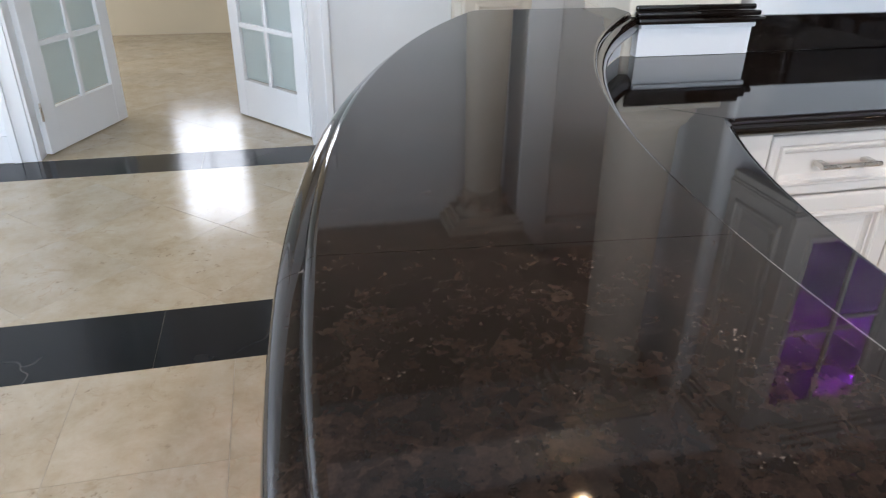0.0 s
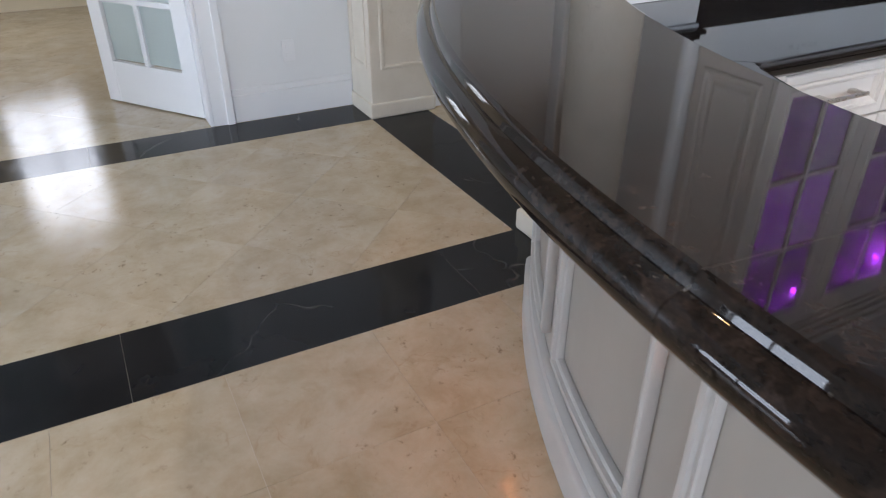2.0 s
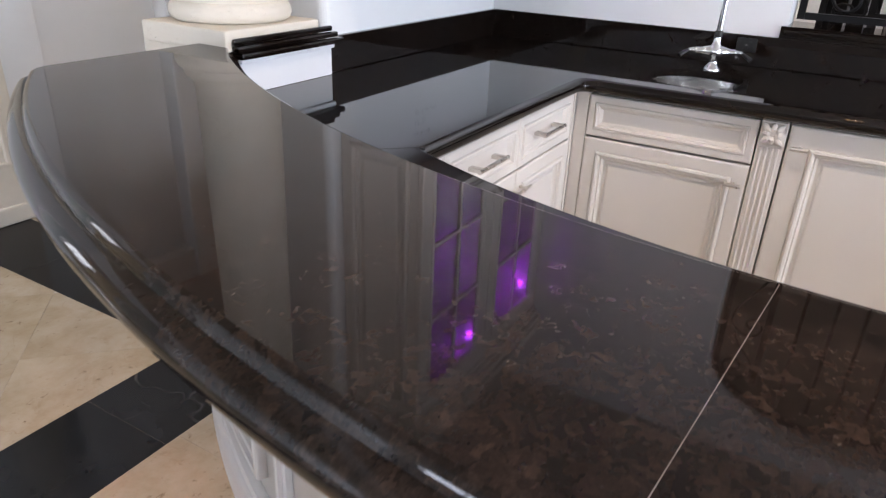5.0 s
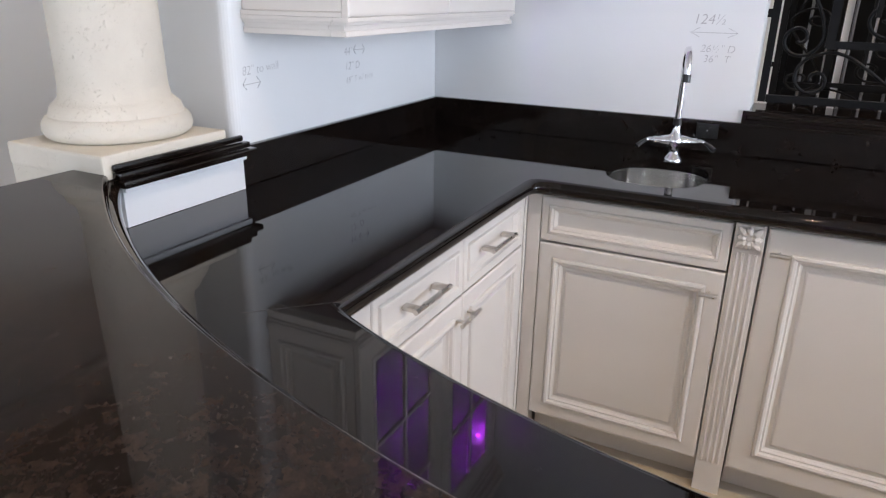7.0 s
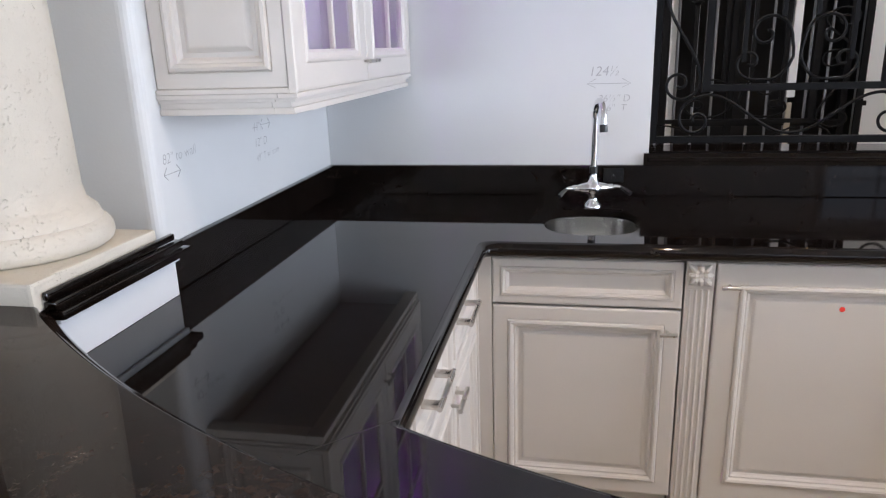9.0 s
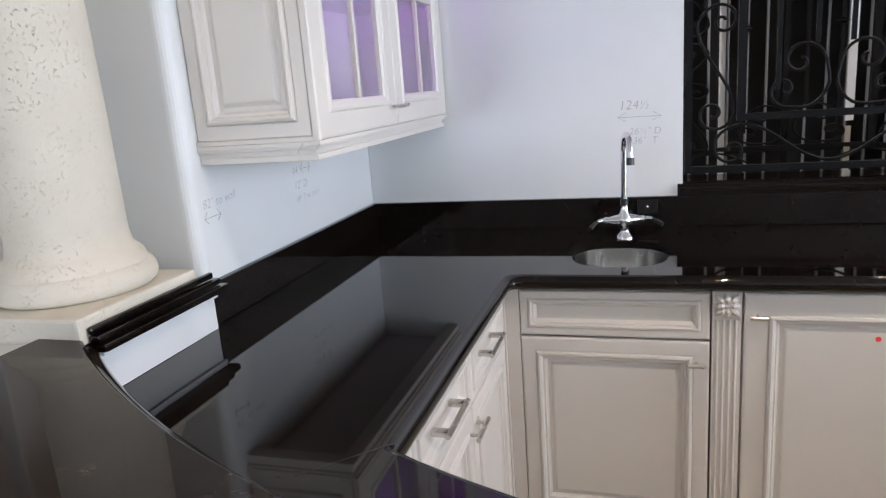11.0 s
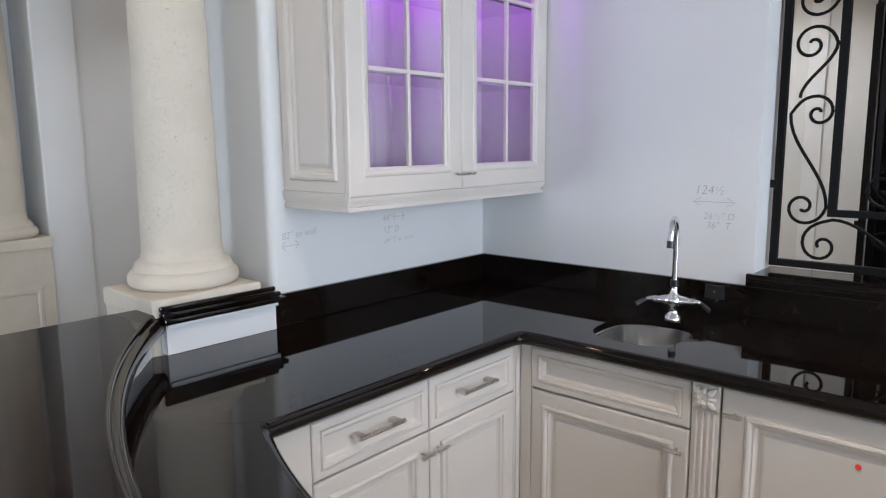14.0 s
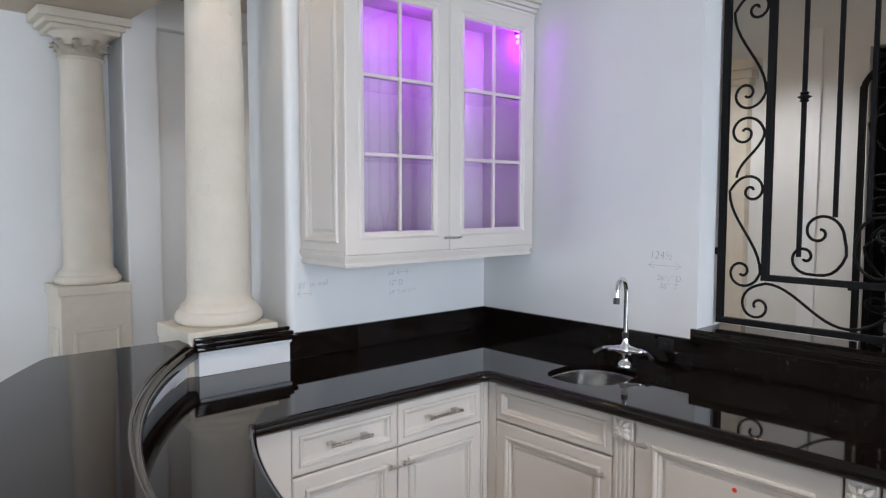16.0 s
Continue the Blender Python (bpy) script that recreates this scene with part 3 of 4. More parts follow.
def bar_outline(d, side, a_from, a_to, n):
    """Plan line of the bar top's edge between two angles; past the end of the arc it turns along the end."""
    full = a_to is None
    if side == "out":
        yl = 0.066 + d
        r = 2.89 + d
        a1 = math.degrees(math.asin((yl - 0.03 - CY) / r)) if full else a_to
        p = [on_arc(r, a_from + (a1 - a_from) * i / 80) for i in range(81)]
        if full:
            p += [Vector((p[-1].x + 0.012, yl - 0.012, 0)), Vector((p[-1].x + 0.035, yl, 0)), Vector((-1.574, yl, 0))]
        return resample(p, n)
    r = 2.484 - 0.75 * d
    a1 = math.degrees(math.asin((0.0 - CY) / r)) if full else a_to
    return resample([on_arc(r, a_from + (a1 - a_from) * i / 80) for i in range(81)], n)


top = thing("granite_countertop", "glossy dark brown granite top of the curved bar with a seam", "countertop")


def bar_slab(a_from, a_to, N):
    b = bmesh.new()
    outs = [[b.verts.new((p.x, p.y, BAR + dz)) for p in bar_outline(d, "out", a_from, a_to, N)] for d, dz in nose[1:-1]]
    ins = [[b.verts.new((p.x, p.y, BAR + dz)) for p in bar_outline(d, "in", a_from, a_to, N)] for d, dz in nose[1:-1]]
    for rows in (outs, ins):
        for p, q in zip(rows, rows[1:]):
            for i in range(N - 1):
                b.faces.new((p[i], p[i + 1], q[i + 1], q[i]))
    for i in range(N - 1):
        b.faces.new((outs[0][i], outs[0][i + 1], ins[0][i + 1], ins[0][i]))
        b.faces.new((outs[-1][i], outs[-1][i + 1], ins[-1][i + 1], ins[-1][i]))
    for i in (0, N - 1):
        b.faces.new([r[i] for r in outs] + [r[i] for r in ins[::-1]])
    for rows in (outs, ins):
        for i in range(N - 1):
            b.edges.get((rows[0][i], rows[0][i + 1])).smooth = False
    part("slab", b, LIT_GRANITE, top, smooth=True)


bar_slab(A0, SEAM_AT - 0.011, 90)
bar_slab(SEAM_AT + 0.011, None, 90)
part("seam", arc_sweep([(2.475, BAR - 0.06), (2.893, BAR - 0.06), (2.925, BAR - 0.045), (2.925, BAR - 0.03), (2.900, BAR - 0.012), (2.891, BAR - 0.0006), (2.483, BAR - 0.0006), (2.456, BAR - 0.03)], SEAM_AT - 0.0107, SEAM_AT + 0.0107, 1), SEAM, top, "pale resin seam")

strip = part("light_strip", arc_sweep([(2.608, 0.958), (2.620, 0.958), (2.620, 0.9665), (2.608, 0.9665)], A0, 37.5, 60), ORANGE_GLOW, None)
tagged(strip, "orange glowing light strip under the bar top", "light strip")
# unseen rail, added to keep the strip's light off the bar's nosing
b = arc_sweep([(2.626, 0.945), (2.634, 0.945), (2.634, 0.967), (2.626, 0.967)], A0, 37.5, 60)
tagged(part("strip_shield", b, PANEL, None), "unseen added rail blocking the light strip's outward glow under the bar", "rail")

# ---- lower granite counter, splashes, cap and sink ----
TOP = 0.91
lower = thing("lower_counter", "glossy dark brown granite counter, shaded blacker, with rounded edge and sink cut-out", "countertop")


def counter_front(d):
    """Front edge from the far end of the sink run to the curved run behind the bar."""
    x, y = -0.655 - d, -0.668 - d
    r = 2.192 - d
    a1 = math.degrees(math.asin((y - CY) / r))
    p = [Vector((x, -3.16, 0)), Vector((x, y - 0.045, 0)), Vector((x - 0.006, y - 0.018, 0)), Vector((x - 0.018, y - 0.006, 0)), Vector((x - 0.045, y, 0))]
    q = [on_arc(r, a1 + (A0 - a1) * i / 50) for i in range(51)]
    return p + q


sink_hole = []
SX, SY = -0.408, -0.985
for i in range(40):
    a = 2 * math.pi * i / 40
    c, s = math.cos(a), math.sin(a)
    k = 2 / 2.7
    sink_hole.append((SX + 0.166 * math.copysign(abs(c) ** k, c), SY + 0.146 * math.copysign(abs(s) ** k, s)))
front = [(p.x, p.y) for p in counter_front(0.0)]
back_arc = [(p.x, p.y) for p in (on_arc(2.494, A0 + (41.0 - A0) * i / 60) for i in range(61))]
outline = front + back_arc + [(-1.54, -0.022), (-0.002, -0.002), (-0.002, -3.16)]
part("slab", prism(outline, TOP - 0.022, TOP, [sink_hole]), SHADED_GRANITE, lower)
edge = [(0.0005, 0.0), (0.006, -0.0012), (0.013, -0.005), (0.019, -0.012), (0.0215, -0.021), (0.020, -0.031), (0.014, -0.039), (0.006, -0.044), (0.0005, -0.045)]
b = bmesh.new()
rows = [[b.verts.new((p.x, p.y, TOP + dz)) for p in counter_front(d)] for d, dz in edge]
for p, q in zip(rows, rows[1:]):
    for i in range(len(p) - 1):
        b.faces.new((p[i], p[i + 1], q[i + 1], q[i]))
part("nosing", b, SHADED_GRANITE, lower, smooth=True)
b = upright(box(-0.083, -0.0008, -0.004, 0.083, 0.0008, 0.0004), pose(-1.697, -0.619, TOP, 0, 0, -45.5))
part("seam", b, DARK_SEAM, lower, "thin resin seam")

splash = thing("backsplash", "polished dark brown granite backsplash, shaded blacker, along two walls", "backsplash")
part("splash_panel", box(-1.155, -0.020, TOP + 0.001, -0.001, -0.001, 1.020, bevel=0.002), SHADED_GRANITE, splash)
part("splash_panel", box(-0.020, -3.16, TOP + 0.001, -0.001, -0.021, 1.020, bevel=0.002), SHADED_GRANITE, splash)
sill = thing("window_ledge", "polished dark granite ledge under the iron grille", "ledge", kind="structure")
b = box(-0.034, G1 - 0.03, 1.0205, 0.205, G0 + 0.018, 1.062)
es = [e for e in b.edges if all(v.co.x < 0 for v in e.verts)]
bmesh.ops.bevel(b, geom=es, offset=0.017, segments=5, affect="EDGES")
part("slab", b, SHADED_GRANITE, sill, smooth=True)

cap = thing("pedestal_cap", "stepped dark granite cap over a white riser beside the column", "counter trim")
part("riser", box(-1.545, -0.036, TOP + 0.001, -1.166, -0.001, 1.008), TRIM, cap, "white painted riser")
part("riser_bead", box(-1.545, -0.046, 0.992, -1.160, -0.036, 1.008, bevel=0.004), TRIM, cap)
b = bmesh.new()
for dx, z0, z1 in ((0.0, 1.008, 1.026), (-0.012, 1.026, 1.043), (-0.024, 1.043, 1.060)):
    bx(b, -1.566, -0.072 - dx, z0, -1.146 + dx, -0.0345, z1 - 0.0004, bevel=0.006)
part("granite_cap", b, SHADED_GRANITE, cap, smooth=True)

sink = thing("sink", "round-cornered brushed steel undermount sink in the granite", "sink")
b = bmesh.new()
levels = [(1.03, TOP - 0.0225), (1.0, TOP - 0.027), (0.97, TOP - 0.09), (0.95, TOP - 0.16), (0.88, TOP - 0.185), (0.70, TOP - 0.195), (0.14, TOP - 0.20)]
rows = [[b.verts.new((SX + (x - SX) * s, SY + (y - SY) * s, z)) for x, y in sink_hole] for s, z in levels]
for p, q in zip(rows, rows[1:]):
    for i in range(40):
        b.faces.new((p[i], p[(i + 1) % 40], q[(i + 1) % 40], q[i]))
b.faces.new(rows[-1])
part("bowl", b, STEEL, sink, smooth=True)
part("drain", lathe([(0.035, TOP - 0.2), (0.035, TOP - 0.196), (0.02, TOP - 0.195)], 24, m=pose(SX, SY, 0)), CHROME, sink, smooth=True)

# ---- faucet ----
FX, FY = -0.200, -0.994
faucet = thing("faucet", "chrome gooseneck bar faucet with two lever handles", "faucet", pose(FX, FY, TOP, 0, 0, 13))
part("base", lathe([(0.030, 0), (0.030, 0.006), (0.026, 0.012), (0.018, 0.020), (0.015, 0.032), (0.020, 0.045), (0.026, 0.055), (0.026, 0.070), (0.020, 0.082), (0.013, 0.095), (0.0125, 0.115)], 28), CHROME, faucet, smooth=True)
b = lathe([(0.009, -0.070), (0.013, -0.066), (0.011, -0.050), (0.016, -0.038), (0.020, -0.016), (0.022, 0), (0.020, 0.016), (0.016, 0.038), (0.011, 0.050), (0.013, 0.066), (0.009, 0.070)], 20, m=pose(0, 0, 0.064, 90, 0, 0))
part("cross_body", b, CHROME, faucet, smooth=True)
neck = [(0, 0, 0.10), (0, 0, 0.20), (0, 0, 0.295)] + [(-0.052 + 0.052 * math.cos(a), 0, 0.300 + 0.055 * math.sin(a)) for a in [math.pi * i / 12 for i in range(1, 13)]] + [(-0.107, 0, 0.280)]
part("spout", tube(bmesh.new(), neck, 0.0098, 14), CHROME, faucet, smooth=True)
part("aerator", tube(bmesh.new(), [(-0.1045, 0, 0.286), (-0.108, 0, 0.262)], 0.0125, 14), BLACK_PLASTIC, faucet, "black spout tip", smooth=True)
part("collar", lathe([(0.0135, 0.115), (0.0135, 0.135), (0.0105, 0.138)], 18), BLACK_PLASTIC, faucet, smooth=True)
for s in (-1, 1):
    lever = part("lever", tube(bmesh.new(), [(0, s * 0.068, 0.064), (-0.002, s * 0.080, 0.066), (-0.008, s * 0.092, 0.064)], [0.008, 0.007, 0.0055], 12), CHROME, faucet, smooth=True)
    part("lever_tip", tube(bmesh.new(), [(-0.006, s * 0.088, 0.065), (-0.018, s * 0.104, 0.058), (-0.032, s * 0.120, 0.046)], [0.0045, 0.0065, 0.008], 12), BLACK_PLASTIC, lever, "black lever grip", smooth=True)

plug = thing("splash_outlet", "black double outlet set in the granite backsplash", "outlet")
part("plate", box(-0.0245, -1.105, 0.960, -0.0202, -1.035, 1.010, bevel=0.0015), BLACK_PLASTIC, plug)
for y in (-1.087, -1.053):
    part("socket", box(-0.0262, y - 0.010, 0.972, -0.0246, y + 0.010, 0.998, bevel=0.0007), BLACK_PLASTIC, plug)
part("screw", lathe([(0.003, 0), (0.003, 0.001), (0.001, 0.0014)], 10, m=pose(-0.0246, -1.070, 0.985, 0, -90, 0)), CHROME, plug)

# ---- cabinets ----
DOOR = [(0, 0.0), (0, 0.016), (0.003, 0.019), (0.008, 0.020), (0.042, 0.019), (0.044, 0.017), (0.047, 0.0245), (0.053, 0.0265), (0.059, 0.0235), (0.062, 0.016), (0.067, 0.016), (0.070, 0.009), (0.075, 0.004), (0.084, 0.004), (0.090, 0.009), (0.094, 0.0095)]
DRAWER = [(0, 0.0), (0, 0.016), (0.003, 0.019), (0.007, 0.020), (0.022, 0.019), (0.024, 0.017), (0.027, 0.0235), (0.032, 0.024), (0.036, 0.017), (0.040, 0.016), (0.048, 0.006), (0.052, 0.0055)]


def front_panel(name, parent, x0, z0, w, h, profile, mat=CABINET):
    return part(name, ring_panel(w, h, profile, x0=x0, z0=z0), mat, parent)


def bar_pull(parent, x, z, w=0.165):
    b = bmesh.new()
    for s in (-1, 1):
        bx(b, x + s * w * 0.40 - 0.011, -0.045, z - 0.0055, x + s * w * 0.40 + 0.011, -0.009, z + 0.0055, bevel=0.002)
    tube(b, [(x - w / 2, -0.0465, z), (x + w / 2, -0.0465, z)], 0.0062, 14)
    part("handle", b, NICKEL, parent, "brushed nickel bar handle", smooth=True)


def t_knob(parent, x, z, flat=True):
    b = tube(bmesh.new(), [(x, -0.018, z), (x, -0.043, z)], 0.0045, 10)
    tube(b, [(x - 0.024, -0.046, z), (x + 0.024, -0.046, z)], 0.0062, 12)
    part("knob", b, NICKEL, parent, "brushed nickel T knob", smooth=True)


# run under the cabinet wall; fronts face south
left = thing("base_cabinet", "cream painted base cabinet with two drawers and two doors", "cabinet", pose(-1.515, -0.640, 0), "base cabinets")
part("body", bx(box(0, 0.0, 0.10, 0.838, 0.60, 0.864), 0.0, 0.06, 0.0, 0.838, 0.60, 0.10), CABINET, left)
for x0, w in ((0.003, 0.415), (0.422, 0.413)):
    d = front_panel("drawer_front", left, x0, 0.706, w, 0.150, DRAWER)
    bar_pull(d, x0 + w / 2, 0.783)
    d = front_panel("door", left, x0, 0.108, w, 0.592, DOOR)
    t_knob(d, x0 + (w - 0.030 if x0 < 0.2 else 0.030), 0.645)
filler = thing("corner_filler", "cream painted vertical filler strip in the cabinet corner", "cabinet trim", pose(-0.676, -0.640, 0))
b = box(0.0, -0.016, 0.0, 0.040, 0.03, 0.864, bevel=0.003)
bx(b, 0.008, -0.022, 0.11, 0.020, -0.016, 0.858, bevel=0.003)
part("strip", b, CABINET, filler)
filler3 = thing("corner_filler", "cream painted vertical filler strip in the cabinet corner", "cabinet trim", pose(-0.620, -0.657, 0, 0, 0, -90))
part("strip", box(0.0, -0.017, 0.0, 0.0425, 0.03, 0.864, bevel=0.002), CABINET, filler3)
filler2 = thing("end_filler", "plain cream painted end panel beside the drawers", "cabinet trim", pose(-1.640, -0.640, 0))
part("strip", box(0.0, -0.018, 0.0, 0.1245, 0.02, 0.864, bevel=0.002), CABINET, filler2)

# curved cabinet front below the inner counter
curved = thing("curved_base_cabinet", "cream painted curved cabinet front below the inner counter", "cabinet")
part("front", arc_sweep([(2.24, 0.0), (2.26, 0.0), (2.26, 0.864), (2.24, 0.864)], A0, 27.0, 50), CABINET, curved, smooth=True)

# run under the sink wall; fronts face west
WEST = dict(rx=0, ry=0, rz=-90)


def sink_run(name, label, y, w):
    c = thing(name, label, "cabinet", pose(-0.620, y, 0, **WEST), "base cabinets")
    part("body", bx(box(0, 0.0, 0.10, w, 0.60, 0.864 if name != "sink_cabinet" else 0.70), 0.0, 0.06, 0.0, w, 0.60, 0.10), CABINET, c)
    return c


c = sink_run("sink_cabinet", "cream painted sink cabinet with false drawer front and one door", -0.700, 0.536)
d = front_panel("false_drawer_front", c, 0.002, 0.718, 0.532, 0.138, DRAWER)
d = front_panel("door", c, 0.002, 0.108, 0.532, 0.603, DOOR)
t_knob(d, 0.528 - 0.028, 0.648)


def pilaster(y):
    p = thing("pilaster", "narrow fluted cream pilaster with a carved rosette block", "cabinet trim", pose(-0.620, y, 0, **WEST), "fluted pilasters")
    b = box(0.001, -0.018, 0.0, 0.077, 0.05, 0.864, bevel=0.002)
    post = part("fluted_post", b, CABINET, p)
    for x in (0.014, 0.030, 0.046, 0.062):
        part("flute", tube(bmesh.new(), [(x, -0.018, 0.11), (x, -0.018, 0.778)], 0.0042, 8), CABINET, post, smooth=True)
    b = box(0.002, -0.026, 0.786, 0.076, -0.017, 0.860, bevel=0.003)
    part("rosette_block", b, CABINET, p)
    b = lathe([(0.009, 0.0), (0.009, 0.006), (0.006, 0.009)], 14, m=pose(0.039, -0.026, 0.823, 90, 0, 0))
    rosette = part("rosette", b, CABINET, p, "carved leaf rosette", smooth=True)
    for i in range(8):
        a = math.pi / 4 * i
        L = 0.040 if i % 2 else 0.031
        pts = [(0.039 + L * s * math.cos(a), -0.027 - 0.006 * math.sin(math.pi * s), 0.823 + L * s * math.sin(a)) for s in (0.25, 0.5, 0.75, 1.0)]
        part("petal", tube(bmesh.new(), pts, [0.005, 0.0095, 0.009, 0.0035], 8), CABINET, rosette, smooth=True)
    return p


pilaster(-1.238)
c = sink_run("appliance_cabinet", "cream painted cabinet with one wide panelled door", -1.318, 0.616)
WIDE_DOOR = [(i + (0.018 if i > 0.03 else 0), h) for i, h in DOOR]
d = front_panel("door", c, 0.003, 0.108, 0.610, 0.748, WIDE_DOOR)
t_knob(d, 0.038, 0.793)
dot = part("round_sticker", lathe([(0.0072, 0), (0.0072, 0.0012), (0.004, 0.0016)], 18, m=pose(-0.6325, -1.648, 0.732, 0, -90, 0)), RED, None, "small round bright red sticker on the cabinet door", smooth=True)
tagged(dot, category="sticker")
pilaster(-1.937)
c = sink_run("base_cabinet", "cream painted base cabinet with one drawer and one door", -2.018, 0.56)
d = front_panel("drawer_front", c, 0.003, 0.718, 0.553, 0.138, DRAWER)
bar_pull(d, 0.28, 0.787)
d = front_panel("door", c, 0.003, 0.108, 0.553, 0.603, DOOR)
t_knob(d, 0.03, 0.648)
c = sink_run("base_cabinet", "cream painted base cabinet with one drawer and one door", -2.580, 0.575)
d = front_panel("drawer_front", c, 0.003, 0.718, 0.568, 0.138, DRAWER)
bar_pull(d, 0.28, 0.787)
d = front_panel("door", c, 0.003, 0.108, 0.568, 0.603, DOOR)
t_knob(d, 0.03, 0.648)

# ---- upper glass cabinet ----
U0, U1, UF, UB, UT = -1.072, -0.003, -0.318, 1.368, 2.437
up = thing("wall_cabinet", "cream painted wall cabinet with glazed doors and purple lit inside", "cabinet")
b = bmesh.new()
bx(b, U0, UF, UB, U0 + 0.018, -0.001, UT)
bx(b, U1 - 0.018, UF, UB, U1, -0.001, UT)
bx(b, U0 + 0.018, UF, UB, U1 - 0.018, -0.001, UB + 0.018)
bx(b, U0 + 0.018, UF, UT - 0.018, U1 - 0.018, -0.001, UT)
bx(b, U0 + 0.018, -0.010, UB + 0.018, U1 - 0.018, -0.001, UT - 0.018)
bx(b, (U0 + U1) / 2 - 0.02, UF, UB + 0.018, (U0 + U1) / 2 + 0.02, UF + 0.02, UT - 0.018)
part("body", b, INSIDE, up)
SIDE = [(0, 0.0), (0, 0.012), (0.003, 0.015), (0.034, 0.015), (0.036, 0.012), (0.040, 0.021), (0.047, 0.023), (0.053, 0.019), (0.056, 0.010), (0.062, 0.009), (0.068, 0.002), (0.078, 0.002), (0.088, 0.010), (0.092, 0.011)]
part("side_panel", upright(ring_panel(0.316, UT - UB, SIDE, z0=UB), pose(U0, -0.001, 0, 0, 0, -90)), CABINET, up)
for side in (False, True):
    rail = bmesh.new()
    for o, z0, z1 in ((0.002, 1.346, 1.3565), (-0.006, 1.338, 1.3463), (-0.017, 1.325, 1.3383), (-0.010, 1.311, 1.3253)):
        xa, yf = U0 - 0.020 - 0.6 * o, UF - 0.0165 - o
        if side:
            bx(rail, xa, yf + 0.046, z0, xa + 0.045, -0.001, z1, bevel=0.0012)
        else:
            bx(rail, xa, yf, z0, U1, yf + 0.0455, z1, bevel=0.0012)
    if side:
        bx(rail, U0 - 0.0212, UF + 0.0005, 1.3568, U0 + 0.02, -0.001, 1.3678, bevel=0.0012)
    part("side_rail" if side else "front_rail", rail, CABINET, up)
crown = bmesh.new()
for o, z0, z1 in ((0.010, 2.437, 2.456), (0.020, 2.456, 2.474), (0.034, 2.474, 2.496), (0.052, 2.496, 2.524), (0.066, 2.524, 2.556), (0.058, 2.556, 2.570)):
    bx(crown, U0 - o, UF - 0.012 - o, z0, U1, -0.001, z1 - 0.0003, bevel=0.005)
part("crown_moulding", crown, CABINET, up)
GLAZED = [(0, 0.0), (0, 0.016), (0.003, 0.019), (0.008, 0.020), (0.046, 0.020), (0.050, 0.0235), (0.056, 0.0245), (0.062, 0.021), (0.069, 0.020), (0.076, 0.014), (0.076, 0.0)]
for x0, w in ((U0 - 0.017, 0.535), (-0.552, 0.547)):
    stile = 0.090
    grow = stile - 0.076
    profile = [(i + (grow if i > 0.01 else 0), h) for i, h in GLAZED]
    d = part("glass_door", upright(ring_panel(w, UT - UB - 0.006 + 2 * grow, profile, hole=True, x0=x0, z0=UB + 0.003 - grow), pose(0, UF, 0)), CABINET, up, "cream framed glazed door")
    ga, gb2, za, zb = x0 + stile, x0 + w - stile, UB + 0.079, UT - 0.079
    bars = bmesh.new()
    mid = (ga + gb2) / 2
    bx(bars, mid - 0.007, UF - 0.019, za, mid + 0.007, UF - 0.004, zb, bevel=0.003)
    for i in (1, 2):
        z = za + (zb - za) * i / 3
        bx(bars, ga, UF - 0.018, z - 0.007, gb2, UF - 0.005, z + 0.007, bevel=0.003)
    part("muntins", bars, CABINET, d)
    for i in range(2):
        for j in range(3):
            xa = ga + (mid - ga) * i
            z = za + (zb - za) * j / 3
            g = part("pane", box(xa - 0.002, UF - 0.008, z - 0.002, xa + (mid - ga) + 0.002, UF - 0.005, z + (zb - za) / 3 + 0.002), GLASS, d, "clear glass pane")
            g.visible_shadow = False
    kx = x0 + w - 0.026 if x0 < -0.8 else x0 + 0.026
    b = tube(bmesh.new(), [(kx, UF - 0.018, 1.412), (kx, UF - 0.040, 1.412)], 0.004, 10)
    tube(b, [(kx - 0.022, UF - 0.043, 1.412), (kx + 0.022, UF - 0.043, 1.412)], 0.0052, 12)
    part("knob", b, NICKEL, d, "brushed nickel T knob", smooth=True)
for z in (1.745, 2.055):
    g = part("glass_shelf", box(U0 + 0.020, UF + 0.03, z - 0.004, U1 - 0.020, -0.012, z + 0.004, bevel=0.001), GLASS, up, "clear glass shelf")
    g.visible_shadow = False
for px, up_by in ((-0.052, 0.0), (-0.577, 0.018)):
    puck = part("puck_light", lathe([(0.006, 0.060), (0.006, 0.026), (0.017, 0.022), (0.019, 0.016), (0.019, 0.004), (0.015, 0.002)], 20, m=pose(px, -0.272, UT - 0.079 + up_by)), BLACK_PLASTIC, up, "small dark puck light", smooth=True)
    part("bulb", lathe([(0.014, 0.0015), (0.012, -0.006), (0.006, -0.010)], 20, m=pose(px, -0.272, UT - 0.079 + up_by)), PURPLE_GLOW, puck, "glowing purple bulb", smooth=True)
    purple = bpy.data.lights.new("purple_puck_lamp", "POINT")
    purple.energy, purple.color, purple.shadow_soft_size = 5.2, (0.52, 0.03, 1.0), 0.012
    new("purple_puck_lamp", purple).matrix_world = pose(px, -0.272, UT - 0.108 + up_by)

# ---- ceiling downlights over the bar, and unseen added ones in the hall ----
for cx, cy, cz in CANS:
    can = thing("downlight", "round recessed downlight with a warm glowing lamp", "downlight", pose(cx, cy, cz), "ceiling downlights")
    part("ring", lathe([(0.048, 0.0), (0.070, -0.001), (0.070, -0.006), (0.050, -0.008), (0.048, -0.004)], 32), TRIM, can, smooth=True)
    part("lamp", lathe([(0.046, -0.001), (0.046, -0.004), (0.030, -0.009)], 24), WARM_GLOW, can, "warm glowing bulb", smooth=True)

